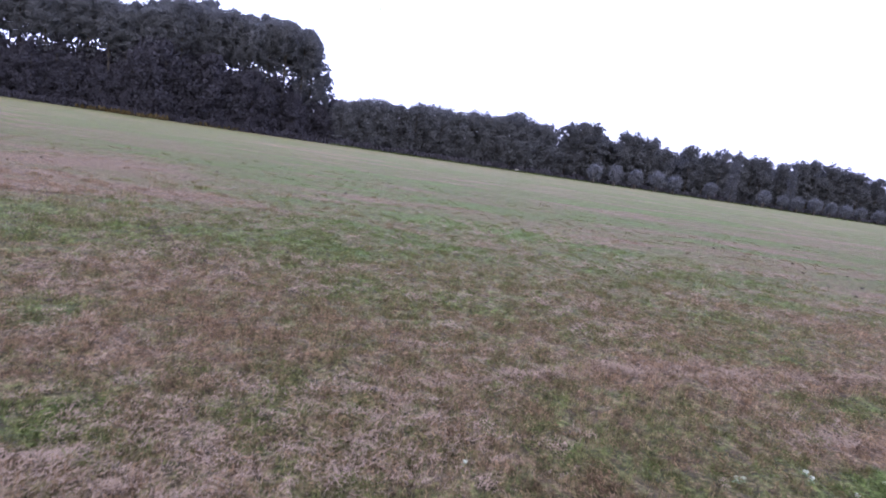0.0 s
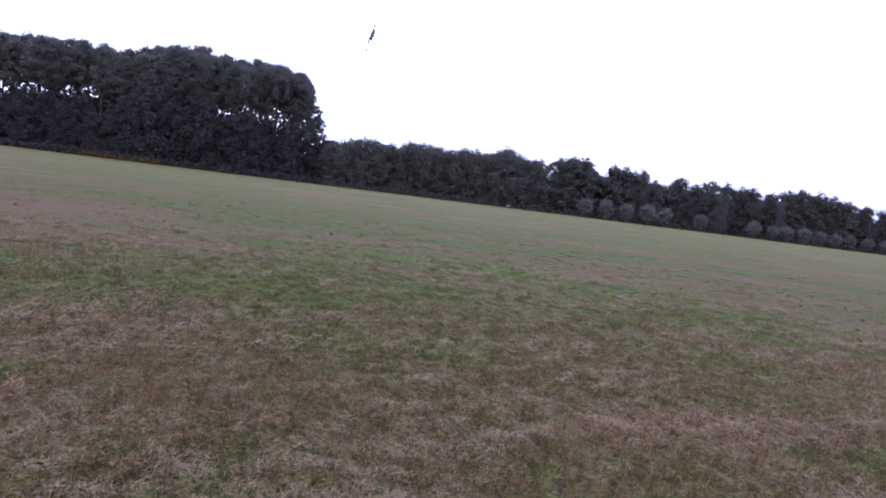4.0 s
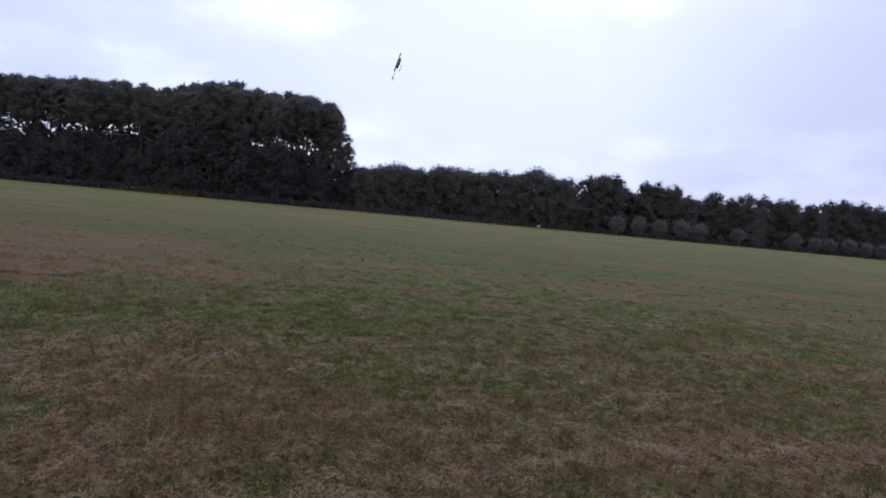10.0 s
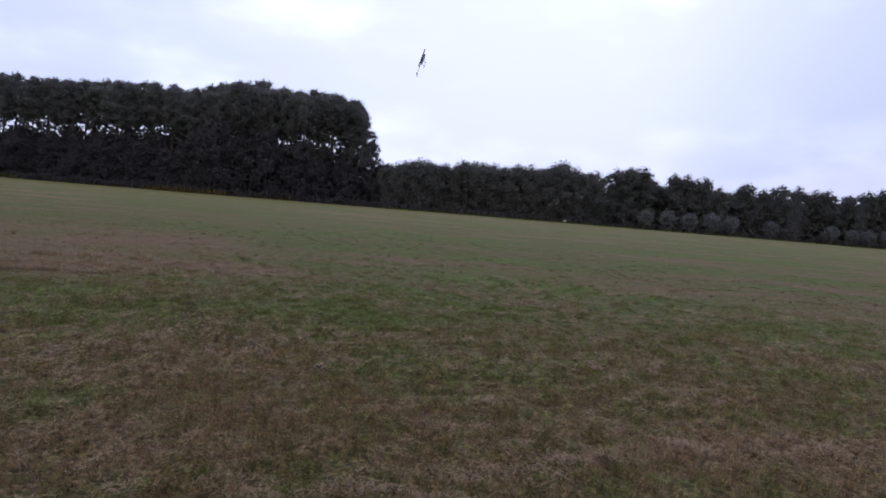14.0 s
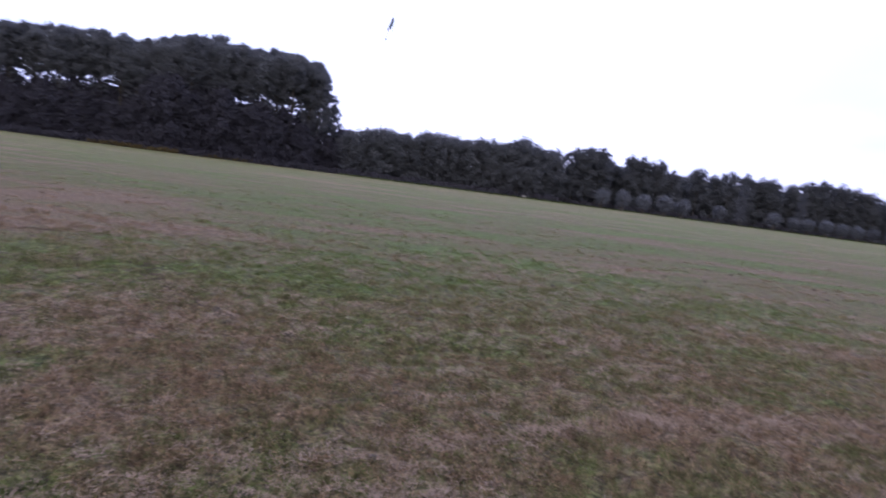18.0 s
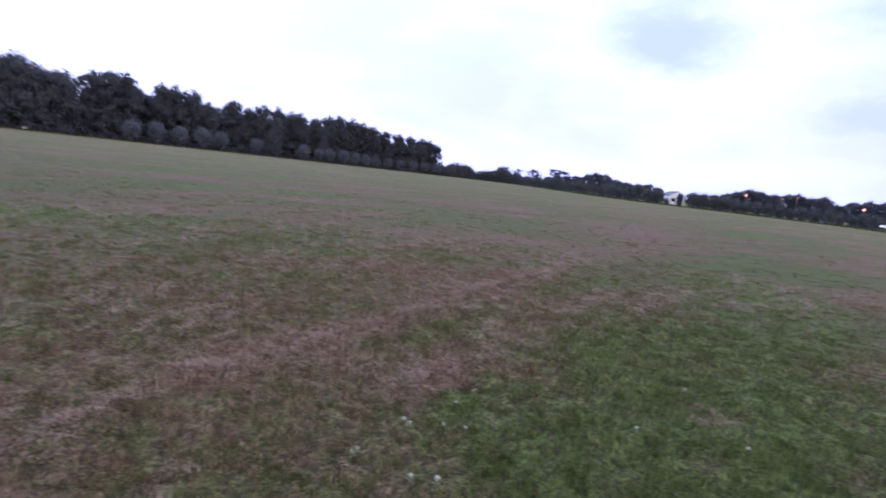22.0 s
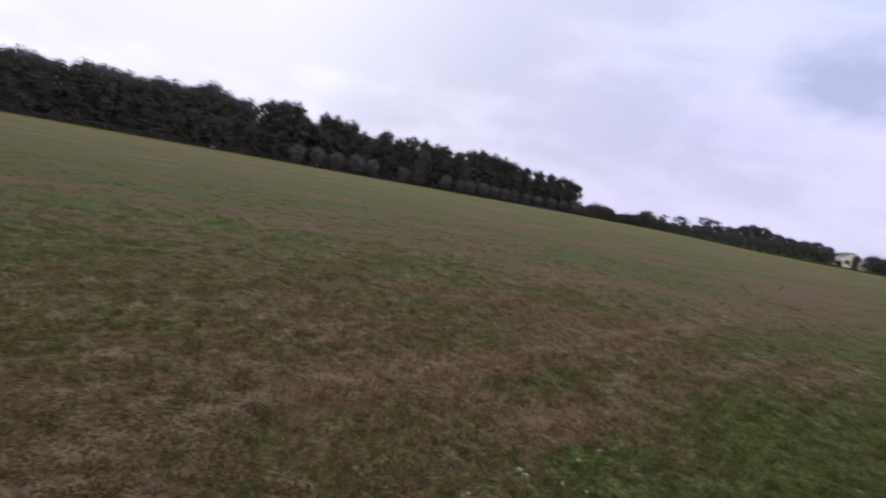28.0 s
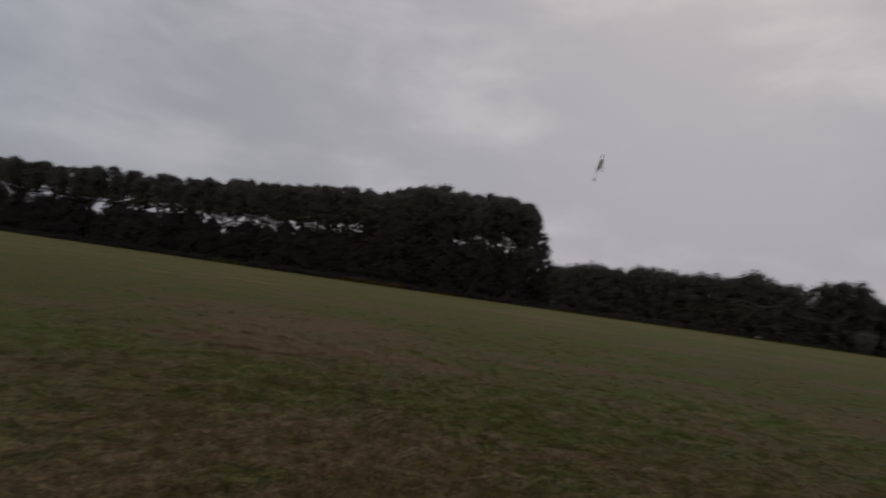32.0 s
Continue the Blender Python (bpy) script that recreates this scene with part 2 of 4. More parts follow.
def meadow_group():
    """The lie of green and dry grass over the meadow, as one node group that ground and blades share."""
    tree = bpy.data.node_groups.new("meadow_lie", "ShaderNodeTree")
    for name, kind in (("Dry", "NodeSocketFloat"), ("Patch", "NodeSocketFloat"), ("ShadeTone", "NodeSocketFloat")):
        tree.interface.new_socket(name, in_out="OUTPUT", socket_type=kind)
    g = Nodes(tree)
    pos = g.add("ShaderNodeNewGeometry").outputs["Position"]
    warp = g.add("ShaderNodeTexNoise", {"Vector": pos, "Scale": 0.95, "Detail": 5.0}).outputs["Color"]
    fine_warp = g.add("ShaderNodeTexNoise", {"Vector": pos, "Scale": 6.0, "Detail": 4.0}).outputs["Color"]
    off = g.vmath("MULTIPLY", g.vmath("SUBTRACT", warp, (0.5, 0.5, 0.5)), (1.5, 1.5, 0.0))
    off2 = g.vmath("MULTIPLY", g.vmath("SUBTRACT", fine_warp, (0.5, 0.5, 0.5)), (0.5, 0.5, 0.0))
    p = g.vmath("ADD", g.vmath("ADD", pos, off), off2)

    def patches(rows):
        total = None
        for x, y, rx, ry, turn, much in rows:
            m = g.add("ShaderNodeMapping", {"Vector": p, "Location": (x, y, 0), "Rotation": (0, 0, radians(turn)), "Scale": (rx, ry, 1e6)}, vector_type="TEXTURE")
            v = g.step(g.vmath("LENGTH", m.outputs[0]), 1.35, 0.35, 0.0, much)
            total = v if total is None else g.math("MAXIMUM", total, v)
        return total

    green, dry = patches(GREEN_PATCHES), patches(DRY_NEAR + DRY_FAR)
    # long swathes left by the mower, drawn out along the field
    swathe = g.noise(g.add("ShaderNodeMapping", {"Vector": p, "Rotation": (0, 0, radians(12)), "Scale": (0.28, 0.8, 1)}).outputs[0], 1.0, 4.0, 0.6)
    blotch = g.noise(pos, 0.6, 6.0, 0.62)
    speck = g.noise(pos, 4.6, 6.0, 0.68)
    base = g.math("MULTIPLY_ADD", g.math("SUBTRACT", swathe, 0.5), 1.3, 0.535)
    base = g.math("MULTIPLY_ADD", g.math("SUBTRACT", blotch, 0.5), 1.0, base)
    broad = g.noise(g.add("ShaderNodeMapping", {"Vector": pos, "Rotation": (0, 0, radians(10)), "Scale": (0.08, 0.24, 1)}).outputs[0], 1.0, 3.0, 0.55)
    base = g.math("MULTIPLY_ADD", g.math("SUBTRACT", broad, 0.5), g.step(g.vmath("LENGTH", pos), 5.0, 14.0, 0.3, 2.4), base)
    base = g.math("MULTIPLY_ADD", g.math("SUBTRACT", speck, 0.5), 1.5, base)
    crumb = g.noise(pos, 19.0, 4.0, 0.7)
    base = g.math("MULTIPLY_ADD", g.math("SUBTRACT", crumb, 0.5), 1.2, base)
    base = g.math("ADD", base, g.step(g.vmath("LENGTH", pos), 2.0, 10.0, 0.07, -0.07))
    base = g.math("MULTIPLY_ADD", dry, 0.40, base)
    base = g.math("MULTIPLY_ADD", green, -0.40, base)
    out = g.add("NodeGroupOutput")
    g.l.new(g.math("ADD", base, 0.0, clamp=True), out.inputs["Dry"])
    g.l.new(blotch, out.inputs["Patch"])
    # light on matted wisps and shade between the tufts, put into the colour
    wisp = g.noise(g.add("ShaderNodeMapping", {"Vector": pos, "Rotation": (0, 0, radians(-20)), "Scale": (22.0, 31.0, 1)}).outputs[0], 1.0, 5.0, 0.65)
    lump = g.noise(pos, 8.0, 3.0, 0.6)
    shade_tone = g.step(g.math("ADD", g.math("MULTIPLY", wisp, 0.75), g.math("MULTIPLY", lump, 0.25)), 0.38, 0.62, 0.48, 1.48)
    g.l.new(shade_tone, out.inputs["ShadeTone"])
    return tree


MEADOW = meadow_group()


def meadow_material():
    m, g = material("mown_meadow")
    lie = g.add("ShaderNodeGroup")
    lie.node_tree = MEADOW
    dry = lie.outputs["Dry"]
    pos = g.add("ShaderNodeNewGeometry").outputs["Position"]
    tuft = g.step(g.noise(pos, 12.0, 6.0, 0.7), 0.30, 0.70)
    grain = g.noise(pos, 60.0, 4.0, 0.7)
    straw = g.step(g.noise(g.add("ShaderNodeMapping", {"Vector": pos, "Rotation": (0, 0, radians(-25)), "Scale": (26, 50, 1)}).outputs[0], 1.0, 4.0, 0.65), 0.28, 0.72)
    green = g.mix(tuft, (0.047, 0.056, 0.019), (0.106, 0.127, 0.040))
    hay = g.mix(straw, (0.084, 0.059, 0.039), (0.190, 0.134, 0.090))
    green = g.mix(g.step(dry, 0.20, 0.0), green, (0.084, 0.112, 0.032))
    col = g.mix(g.step(dry, 0.08, 1.0), green, hay)
    # towards the woods a paler green: grazing-angle brightness put into the colour
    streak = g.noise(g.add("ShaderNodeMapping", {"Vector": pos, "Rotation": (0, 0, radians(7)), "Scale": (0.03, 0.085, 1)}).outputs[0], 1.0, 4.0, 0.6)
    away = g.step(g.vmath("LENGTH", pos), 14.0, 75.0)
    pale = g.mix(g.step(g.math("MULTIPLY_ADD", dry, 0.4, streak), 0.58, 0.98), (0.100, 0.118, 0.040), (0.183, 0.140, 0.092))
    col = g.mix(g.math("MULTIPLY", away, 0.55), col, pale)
    col = g.mix(1.0, col, lie.outputs["ShadeTone"], "MULTIPLY")
    col = g.mix(1.0, col, g.step(g.noise(pos, 44.0, 5.0, 0.75), 0.32, 0.68, 0.72, 1.28), "MULTIPLY")
    earth = g.step(g.math("ADD", g.math("MULTIPLY", tuft, 0.7), g.math("MULTIPLY", grain, 0.3)), 0.46, 0.22)
    col = g.mix(g.math("MULTIPLY", earth, 0.6), col, (0.030, 0.024, 0.018))
    hgt = g.math("ADD", g.math("MULTIPLY", tuft, 0.75), g.math("MULTIPLY", grain, 0.35))
    bump = g.add("ShaderNodeBump", {"Strength": 0.9, "Distance": 0.04, "Height": hgt})
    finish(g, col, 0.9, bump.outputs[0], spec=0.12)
    return m


def blade_material(name, lush, straw):
    m, g = material(name)
    lie = g.add("ShaderNodeGroup")
    lie.node_tree = MEADOW
    isle = g.add("ShaderNodeNewGeometry").outputs["Random Per Island"]
    a = g.mix(isle, tuple(c * 0.75 for c in lush), tuple(c * 1.2 for c in lush))
    a = g.mix(g.step(lie.outputs["Dry"], 0.20, 0.0), a, (0.104, 0.138, 0.040))
    b = g.mix(isle, tuple(c * 0.7 for c in straw), tuple(c * 1.25 for c in straw))
    near = g.math("MULTIPLY_ADD", g.math("SUBTRACT", isle, 0.5), 0.35, lie.outputs["Dry"])
    col = g.mix(g.step(near, 0.12, 1.0), a, b)
    col = g.mix(1.0, col, lie.outputs["ShadeTone"], "MULTIPLY")
    diff = g.add("ShaderNodeBsdfPrincipled", {"Base Color": col, "Roughness": 0.75, "Specular IOR Level": 0.2})
    thru = g.add("ShaderNodeBsdfTranslucent", {"Color": col})
    mixed = g.add("ShaderNodeMixShader", {0: 0.35, 1: diff.outputs[0], 2: thru.outputs[0]})
    g.add("ShaderNodeOutputMaterial", {"Surface": mixed.outputs[0]})
    return m


def leaf_material(name, dark, light):
    m, g = material(name)
    isle = g.add("ShaderNodeNewGeometry").outputs["Random Per Island"]
    tree = g.add("ShaderNodeObjectInfo").outputs["Random"]
    pos = g.add("ShaderNodeTexCoord").outputs["Object"]
    spray = g.noise(pos, 0.5, 3.0)
    col = g.mix(g.math("ADD", g.math("MULTIPLY", isle, 0.3), g.math("MULTIPLY", spray, 0.7)), dark, light)
    col = g.mix(g.math("MULTIPLY", tree, 0.5), col, tuple(0.7 * d + 0.10 * l for d, l in zip(dark, light)))
    diff = g.add("ShaderNodeBsdfPrincipled", {"Base Color": col, "Roughness": 0.8, "Specular IOR Level": 0.06})
    thru = g.add("ShaderNodeBsdfTranslucent", {"Color": col})
    mixed = g.add("ShaderNodeMixShader", {0: 0.42, 1: diff.outputs[0], 2: thru.outputs[0]})
    g.add("ShaderNodeOutputMaterial", {"Surface": mixed.outputs[0]})
    return m


def plain_material(name, a, b, scale=6.0, rough=0.7, metal=0.0, bump=0.3):
    m, g = material(name)
    pos = g.add("ShaderNodeTexCoord").outputs["Object"]
    n, n2 = g.noise(pos, scale, 5.0), g.noise(pos, scale * 7, 3.0)
    col = g.mix(g.math("ADD", g.math("MULTIPLY", n, 0.7), g.math("MULTIPLY", n2, 0.3)), a, b)
    bmp = g.add("ShaderNodeBump", {"Strength": bump, "Distance": 0.02, "Height": n2})
    finish(g, col, rough, bmp.outputs[0], metal)
    return m


def glow_material(name, color, power):
    m, g = material(name)
    e = g.add("ShaderNodeEmission", {"Color": (*color, 1), "Strength": power})
    g.add("ShaderNodeOutputMaterial", {"Surface": e.outputs[0]})
    return m


MEADOW_MAT = meadow_material()
BLADE_MAT = blade_material("grass_blades", (0.112, 0.138, 0.044), (0.222, 0.155, 0.103))
LEAF_POPLAR = leaf_material("poplar_leaves", (0.090, 0.094, 0.112), (0.160, 0.166, 0.186))
LEAF_BUSH = leaf_material("thicket_leaves", (0.054, 0.052, 0.070), (0.080, 0.078, 0.101))
LEAF_WOOD = leaf_material("broadleaf_leaves", (0.084, 0.088, 0.100), (0.132, 0.137, 0.156))
LEAF_WILLOW = leaf_material("willow_leaves", (0.100, 0.105, 0.129), (0.173, 0.181, 0.221))
LEAF_HEDGE = leaf_material("hedge_leaves", (0.080, 0.085, 0.090), (0.132, 0.142, 0.142))
LEAF_FAR = leaf_material("far_tree_leaves", (0.068, 0.071, 0.086), (0.110, 0.114, 0.136))
WEED_MAT = leaf_material("dry_weeds", (0.062, 0.050, 0.024), (0.125, 0.095, 0.044))
VERGE_MAT = leaf_material("verge_grass", (0.060, 0.078, 0.030), (0.105, 0.130, 0.050))
BARK_MAT = plain_material("bark", (0.030, 0.026, 0.024), (0.080, 0.070, 0.062), 3.0, 0.9, bump=0.8)

# ---------------------------------------------------------------- building helpers


def mesh_of(name, verts, faces, mat, smooth=False):
    me = bpy.data.meshes.new(name)
    me.from_pydata(verts, [], faces)
    if smooth:
        me.polygons.foreach_set("use_smooth", np.ones(len(me.polygons), dtype=bool))
    me.materials.append(mat)
    me.update()
    return me


def part(name, bm, mat, parent, label=""):
    """Links a bmesh or a mesh as one mesh object under a thing or under a part."""
    if isinstance(bm, bmesh.types.BMesh):
        me = bpy.data.meshes.new(name)
        bm.to_mesh(me)
        bm.free()
        me.materials.append(mat)
    else:
        me = bm
    ob = new(name, me)
    ob.parent = parent
    return tagged(ob, label)


def tube(rows, sides=7):
    """Vertices and faces of a tapered limb along rows of (point, radius)."""
    verts, faces = [], []
    for i, (p, r) in enumerate(rows):
        q = Vector(rows[min(i + 1, len(rows) - 1)][0]) - Vector(rows[max(i - 1, 0)][0])
        u = q.orthogonal().normalized()
        v = q.cross(u).normalized()
        for k in range(sides):
            a = 2 * math.pi * k / sides
            verts.append(Vector(p) + (u * math.cos(a) + v * math.sin(a)) * r)
    for i in range(len(rows) - 1):
        for k in range(sides):
            a, b = i * sides + k, i * sides + (k + 1) % sides
            faces.append((a, b, b + sides, a + sides))
    faces.append(tuple(range((len(rows) - 1) * sides, len(rows) * sides)))
    return verts, faces


def joined(pieces):
    verts, faces = [], []
    for v, f in pieces:
        k = len(verts)
        verts += list(v)
        faces += [tuple(i + k for i in face) for face in f]
    return verts, faces


def leaf_cloud(rng, blobs, count, size, shell=0.33):
    """Many small leaf sprays strewn through a set of ellipsoid clumps: centre and three radii each."""
    blobs = np.array(blobs, float)
    weight = (blobs[:, 3] * blobs[:, 4] * blobs[:, 5]) ** 0.67
    which = rng.choice(len(blobs), count, p=weight / weight.sum())
    b = blobs[which]
    d = rng.normal(size=(count, 3))
    d /= np.linalg.norm(d, axis=1)[:, None]
    c = b[:, :3] + d * (rng.random(count) ** shell * rng.uniform(0.85, 1.45, count))[:, None] * b[:, 3:]
    n = d * 0.45 + rng.normal(size=(count, 3)) * 0.6
    n /= np.linalg.norm(n, axis=1)[:, None]
    u = np.cross(n, rng.normal(size=(count, 3)))
    u /= np.linalg.norm(u, axis=1)[:, None]
    v = np.cross(n, u)
    s = (size * (0.55 + 0.9 * rng.random(count)))[:, None]
    tri = np.stack([c + u * s * 0.65, c - u * s * 0.4 + v * s * 0.42, c - u * s * 0.4 - v * s * 0.42], 1)
    tri[:, :, 2] = np.maximum(tri[:, :, 2], 0.02)
    return tri.reshape(-1, 3).tolist(), np.arange(count * 3).reshape(-1, 3).tolist()


def make_tree(name, wood, leaves, leaf_mat, label, category, trunk="trunk"):
    thing = tagged(new(name), label, category)
    v, f = joined(wood)
    part(trunk, mesh_of(trunk, v, f, BARK_MAT, True), BARK_MAT, thing)
    part("crown", mesh_of("crown", *leaves, leaf_mat), leaf_mat, thing)
    return thing


def limbs(rng, count, z0, z1, reach, rise, r):
    out = []
    for i in range(count):
        a = i * 2.4 + rng.uniform(-0.4, 0.4)
        z = z0 + (z1 - z0) * i / max(1, count - 1)
        k = reach * rng.uniform(0.6, 1.0)
        w = np.array((math.cos(a), math.sin(a), 0))
        out.append(tube([((0, 0, z), r), (tuple(w * k * 0.5 + (0, 0, z + rise * 0.35)), r * 0.6), (tuple(w * k + (0, 0, z + rise)), r * 0.2)], 5))
    return out


def tall_poplar(seed, low=12.8, high=15.6):
    rng = np.random.default_rng(seed)
    h, bare = 24.0, rng.uniform(low, high)
    wood = [tube([((0, 0, -0.3), 0.30), ((0.05, 0, 6), 0.22), ((0.1, 0.05, bare), 0.16), ((0.1, 0, 18), 0.10), ((0, 0, 23), 0.03)], 8)]
    wood += limbs(rng, 12, bare - 5.0, 20, 2.4, 2.6, 0.06)
    blobs = [(0, 0, h - 0.7, 0.7, 0.7, 0.75), (0.3, 0.2, h - 1.5, 0.9, 0.9, 0.8)]
    for i in range(62):
        k = (i + 0.5) / 62
        z = bare + (h - bare - 1.0) * k + rng.uniform(-0.4, 0.4)
        w = 2.75 * math.sin(math.pi * (0.20 + 0.70 * k)) ** 0.7 * math.sqrt(rng.uniform(0.15, 1.0))
        a = i * 2.4 + rng.uniform(-0.5, 0.5)
        r = rng.uniform(0.6, 1.05)
        blobs.append((math.cos(a) * w, math.sin(a) * w, z, r, r, r * 0.85))
    for i in range(28):
        a, z = rng.uniform(0, 6.28), bare - rng.uniform(0.0, 4.6)
        w = rng.uniform(0.4, 2.3)
        blobs.append((math.cos(a) * w, math.sin(a) * w, z, 0.44, 0.44, 0.36))
    return make_tree("poplar_tree", wood, leaf_cloud(rng, blobs, 8200, 0.31, 0.5), LEAF_POPLAR,
                     "tall dark green poplar with a bare stem in the wood", "tree")


def thicket(seed):
    rng = np.random.default_rng(seed)
    wood = [tube([((rng.uniform(-0.8, 0.8), rng.uniform(-0.6, 0.6), -0.2), 0.10), ((rng.uniform(-1, 1), 0, 3.5), 0.07), ((rng.uniform(-1.6, 1.6), 0, 7), 0.02)], 6) for _ in range(4)]
    blobs = [(0, 0, 8.2, 0.9, 0.9, 0.9), (0, 0, 2.0, 1.8, 1.5, 2.0), (0, 0, 5.0, 1.7, 1.5, 2.2)]
    for i in range(44):
        z = rng.uniform(0.5, 8.3)
        w = 2.5 * min(1.0, (9.4 - z) / 3.5) * math.sqrt(rng.uniform(0.2, 1.0))
        a, r = i * 2.4, rng.uniform(0.55, 1.0)
        blobs.append((math.cos(a) * w, math.sin(a) * w * 0.85, z, r, r, r))
    return make_tree("understorey_tree", wood, leaf_cloud(rng, blobs, 5400, 0.32, 0.5), LEAF_BUSH,
                     "dense dark understorey tree, leafy to the ground, below the poplars", "tree")


def round_tree(seed, mat, label, name="broadleaf_tree", h=12.0, wide=3.3, count=6500):
    rng = np.random.default_rng(seed)
    k = h / 12.0
    wood = [tube([((0, 0, -0.3), 0.26 * k), ((0.1, 0, 4 * k), 0.19 * k), ((0, 0.1, 8 * k), 0.09 * k), ((0, 0, 11 * k), 0.03)], 7)]
    wood += limbs(rng, 8, 2.2 * k, 8 * k, 2.4 * k, 2.2 * k, 0.08 * k)
    blobs = [(0, 0, h - 0.9 * k, 0.9 * k, 0.9 * k, 0.9 * k), (0, 0, h - 2.2 * k, 1.3 * k, 1.3 * k, 1.2 * k), (0, 0, 3.5 * k, 2.0 * k, 2.0 * k, 2.6 * k)]
    for i in range(60):
        t = (i + 0.5) / 60
        z = (0.9 + 9.6 * t) * k
        w = wide * k * math.sin(math.pi * (0.25 + 0.62 * t)) ** 0.8 * math.sqrt(rng.uniform(0.25, 1.0))
        a = i * 2.4 + rng.uniform(-0.5, 0.5)
        r = rng.uniform(0.65, 1.1) * k
        blobs.append((math.cos(a) * w, math.sin(a) * w, z, r, r, r))
    return make_tree(name, wood, leaf_cloud(rng, blobs, count, 0.31 * k ** 0.5, 0.5), mat, label, "tree")


def young_poplar(seed):
    rng = np.random.default_rng(seed)
    wood = [tube([((0, 0, -0.3), 0.24), ((0.05, 0, 4), 0.18), ((0, 0.05, 9), 0.09), ((0, 0, 12.6), 0.02)], 7)]
    wood += limbs(rng, 10, 1.8, 10, 1.6, 2.6, 0.06)
    blobs = [(0.2, 0, 12.9, 0.75, 0.75, 0.85), (0.2, -0.4, 11.2, 1.1, 1.1, 1.2)]
    for i in range(8):
        a, w = i * 2.4 + rng.uniform(-0.4, 0.4), rng.uniform(0.7, 1.7)
        blobs.append((math.cos(a) * w, math.sin(a) * w, 12.9 - 0.55 * w - rng.uniform(0.0, 1.1), 0.72, 0.72, rng.uniform(0.75, 1.05)))
    for i in range(60):
        t = (i + 0.5) / 60
        z = 11.6 - t * 10.6
        w = (0.95 + 1.25 * min(1.0, t * 3.0)) * math.sqrt(rng.uniform(0.2, 1.0))
        a = i * 2.4 + rng.uniform(-0.5, 0.5)
        r = rng.uniform(0.5, 0.85)
        blobs.append((math.cos(a) * w, math.sin(a) * w, z + rng.uniform(-0.5, 0.5), r, r, r * 0.95))
    blobs += [(0, 0, 4.0, 1.3, 1.3, 2.4), (0, 0, 8.0, 1.1, 1.1, 2.4)]
    return make_tree("poplar_tree", wood, leaf_cloud(rng, blobs, 6800, 0.27, 0.5), LEAF_WOOD,
                     "mid-height poplar with an upright lobed dark green crown", "tree")


def pollard(seed):
    rng = np.random.default_rng(seed)
    wood = [tube([((0, 0, -0.2), 0.30), ((0.03, 0, 0.9), 0.24), ((0, 0.02, 1.5), 0.30), ((0, 0, 1.75), 0.16)], 9)]
    for i in range(14):
        a, r = i * 2.4, rng.uniform(0.5, 1.35)
        wood.append(tube([((0, 0, 1.55), 0.04), ((math.cos(a) * r * 0.5, math.sin(a) * r * 0.5, 2.4), 0.025), ((math.cos(a) * r, math.sin(a) * r, 3.3 + rng.uniform(-0.3, 0.7)), 0.008)], 4))
    blobs = [(0, 0, 2.5, 1.3, 1.3, 1.4)] * 2 + [(0, 0, 1.4, 0.8, 0.8, 0.6)]
    for i in range(14):
        a, e = i * 2.4, rng.uniform(-0.7, 1.3)
        blobs.append((math.cos(a) * math.cos(e) * 0.95, math.sin(a) * math.cos(e) * 0.95, 2.6 + math.sin(e) * 1.15, 0.5, 0.5, 0.5))
    return make_tree("pollard_willow", wood, leaf_cloud(rng, blobs, 2600, 0.22, 0.3), LEAF_WILLOW,
                     "grey-green pollard willow with a ball-shaped crown", "tree")


def hedge_bush(seed):
    rng = np.random.default_rng(seed)
    wood = [tube([((rng.uniform(-0.3, 0.3), rng.uniform(-0.3, 0.3), -0.1), 0.05), ((rng.uniform(-0.5, 0.5), 0, 0.9), 0.035), ((rng.uniform(-0.7, 0.7), 0, 1.7), 0.01)], 5) for _ in range(5)]
    blobs = [(0, 0, 1.15, 1.0, 0.9, 0.95), (0.2, 0, 0.5, 1.0, 0.8, 0.5), (-0.3, 0.1, 0.45, 0.9, 0.8, 0.45)]
    for i in range(10):
        a, e = i * 2.4, rng.uniform(-0.8, 1.3)
        blobs.append((math.cos(a) * math.cos(e) * 0.75, math.sin(a) * math.cos(e) * 0.7, 1.05 + math.sin(e) * 0.65, 0.45, 0.45, 0.45))
    return make_tree("hedge_bush", wood, leaf_cloud(rng, blobs, 1900, 0.15, 0.35), LEAF_HEDGE,
                     "low green bush in the field-edge hedge", "bush", "stem")


def stone_pine(seed):
    rng = np.random.default_rng(seed)
    wood = [tube([((0, 0, -0.3), 0.30), ((0.25, 0, 4), 0.24), ((0.1, 0.1, 8.5), 0.14)], 6)]
    wood += limbs(rng, 6, 5.5, 8.2, 2.4, 1.4, 0.07)
    blobs = [(0.3, 0.1, 9.2, 0.9, 0.9, 0.7)]
    for i in range(18):
        z = rng.uniform(4.2, 9.2)
        w, a, r = 0.5 + 2.0 * math.sqrt(rng.random()) * (z / 9.2), i * 2.4, rng.uniform(0.5, 0.9)
        blobs.append((math.cos(a) * w, math.sin(a) * w, z, r, r, r * 0.7))
    return make_tree("umbrella_tree", wood, leaf_cloud(rng, blobs, 1400, 0.26), LEAF_FAR,
                     "far slender tree with a bare stem and flat crown", "tree")


LAND_RNG = random.Random(11)


def table(rows, az):
    """Straight-line reading of (heading, value) rows."""
    return float(np.interp(az, [r[0] for r in rows], [r[1] for r in rows]))


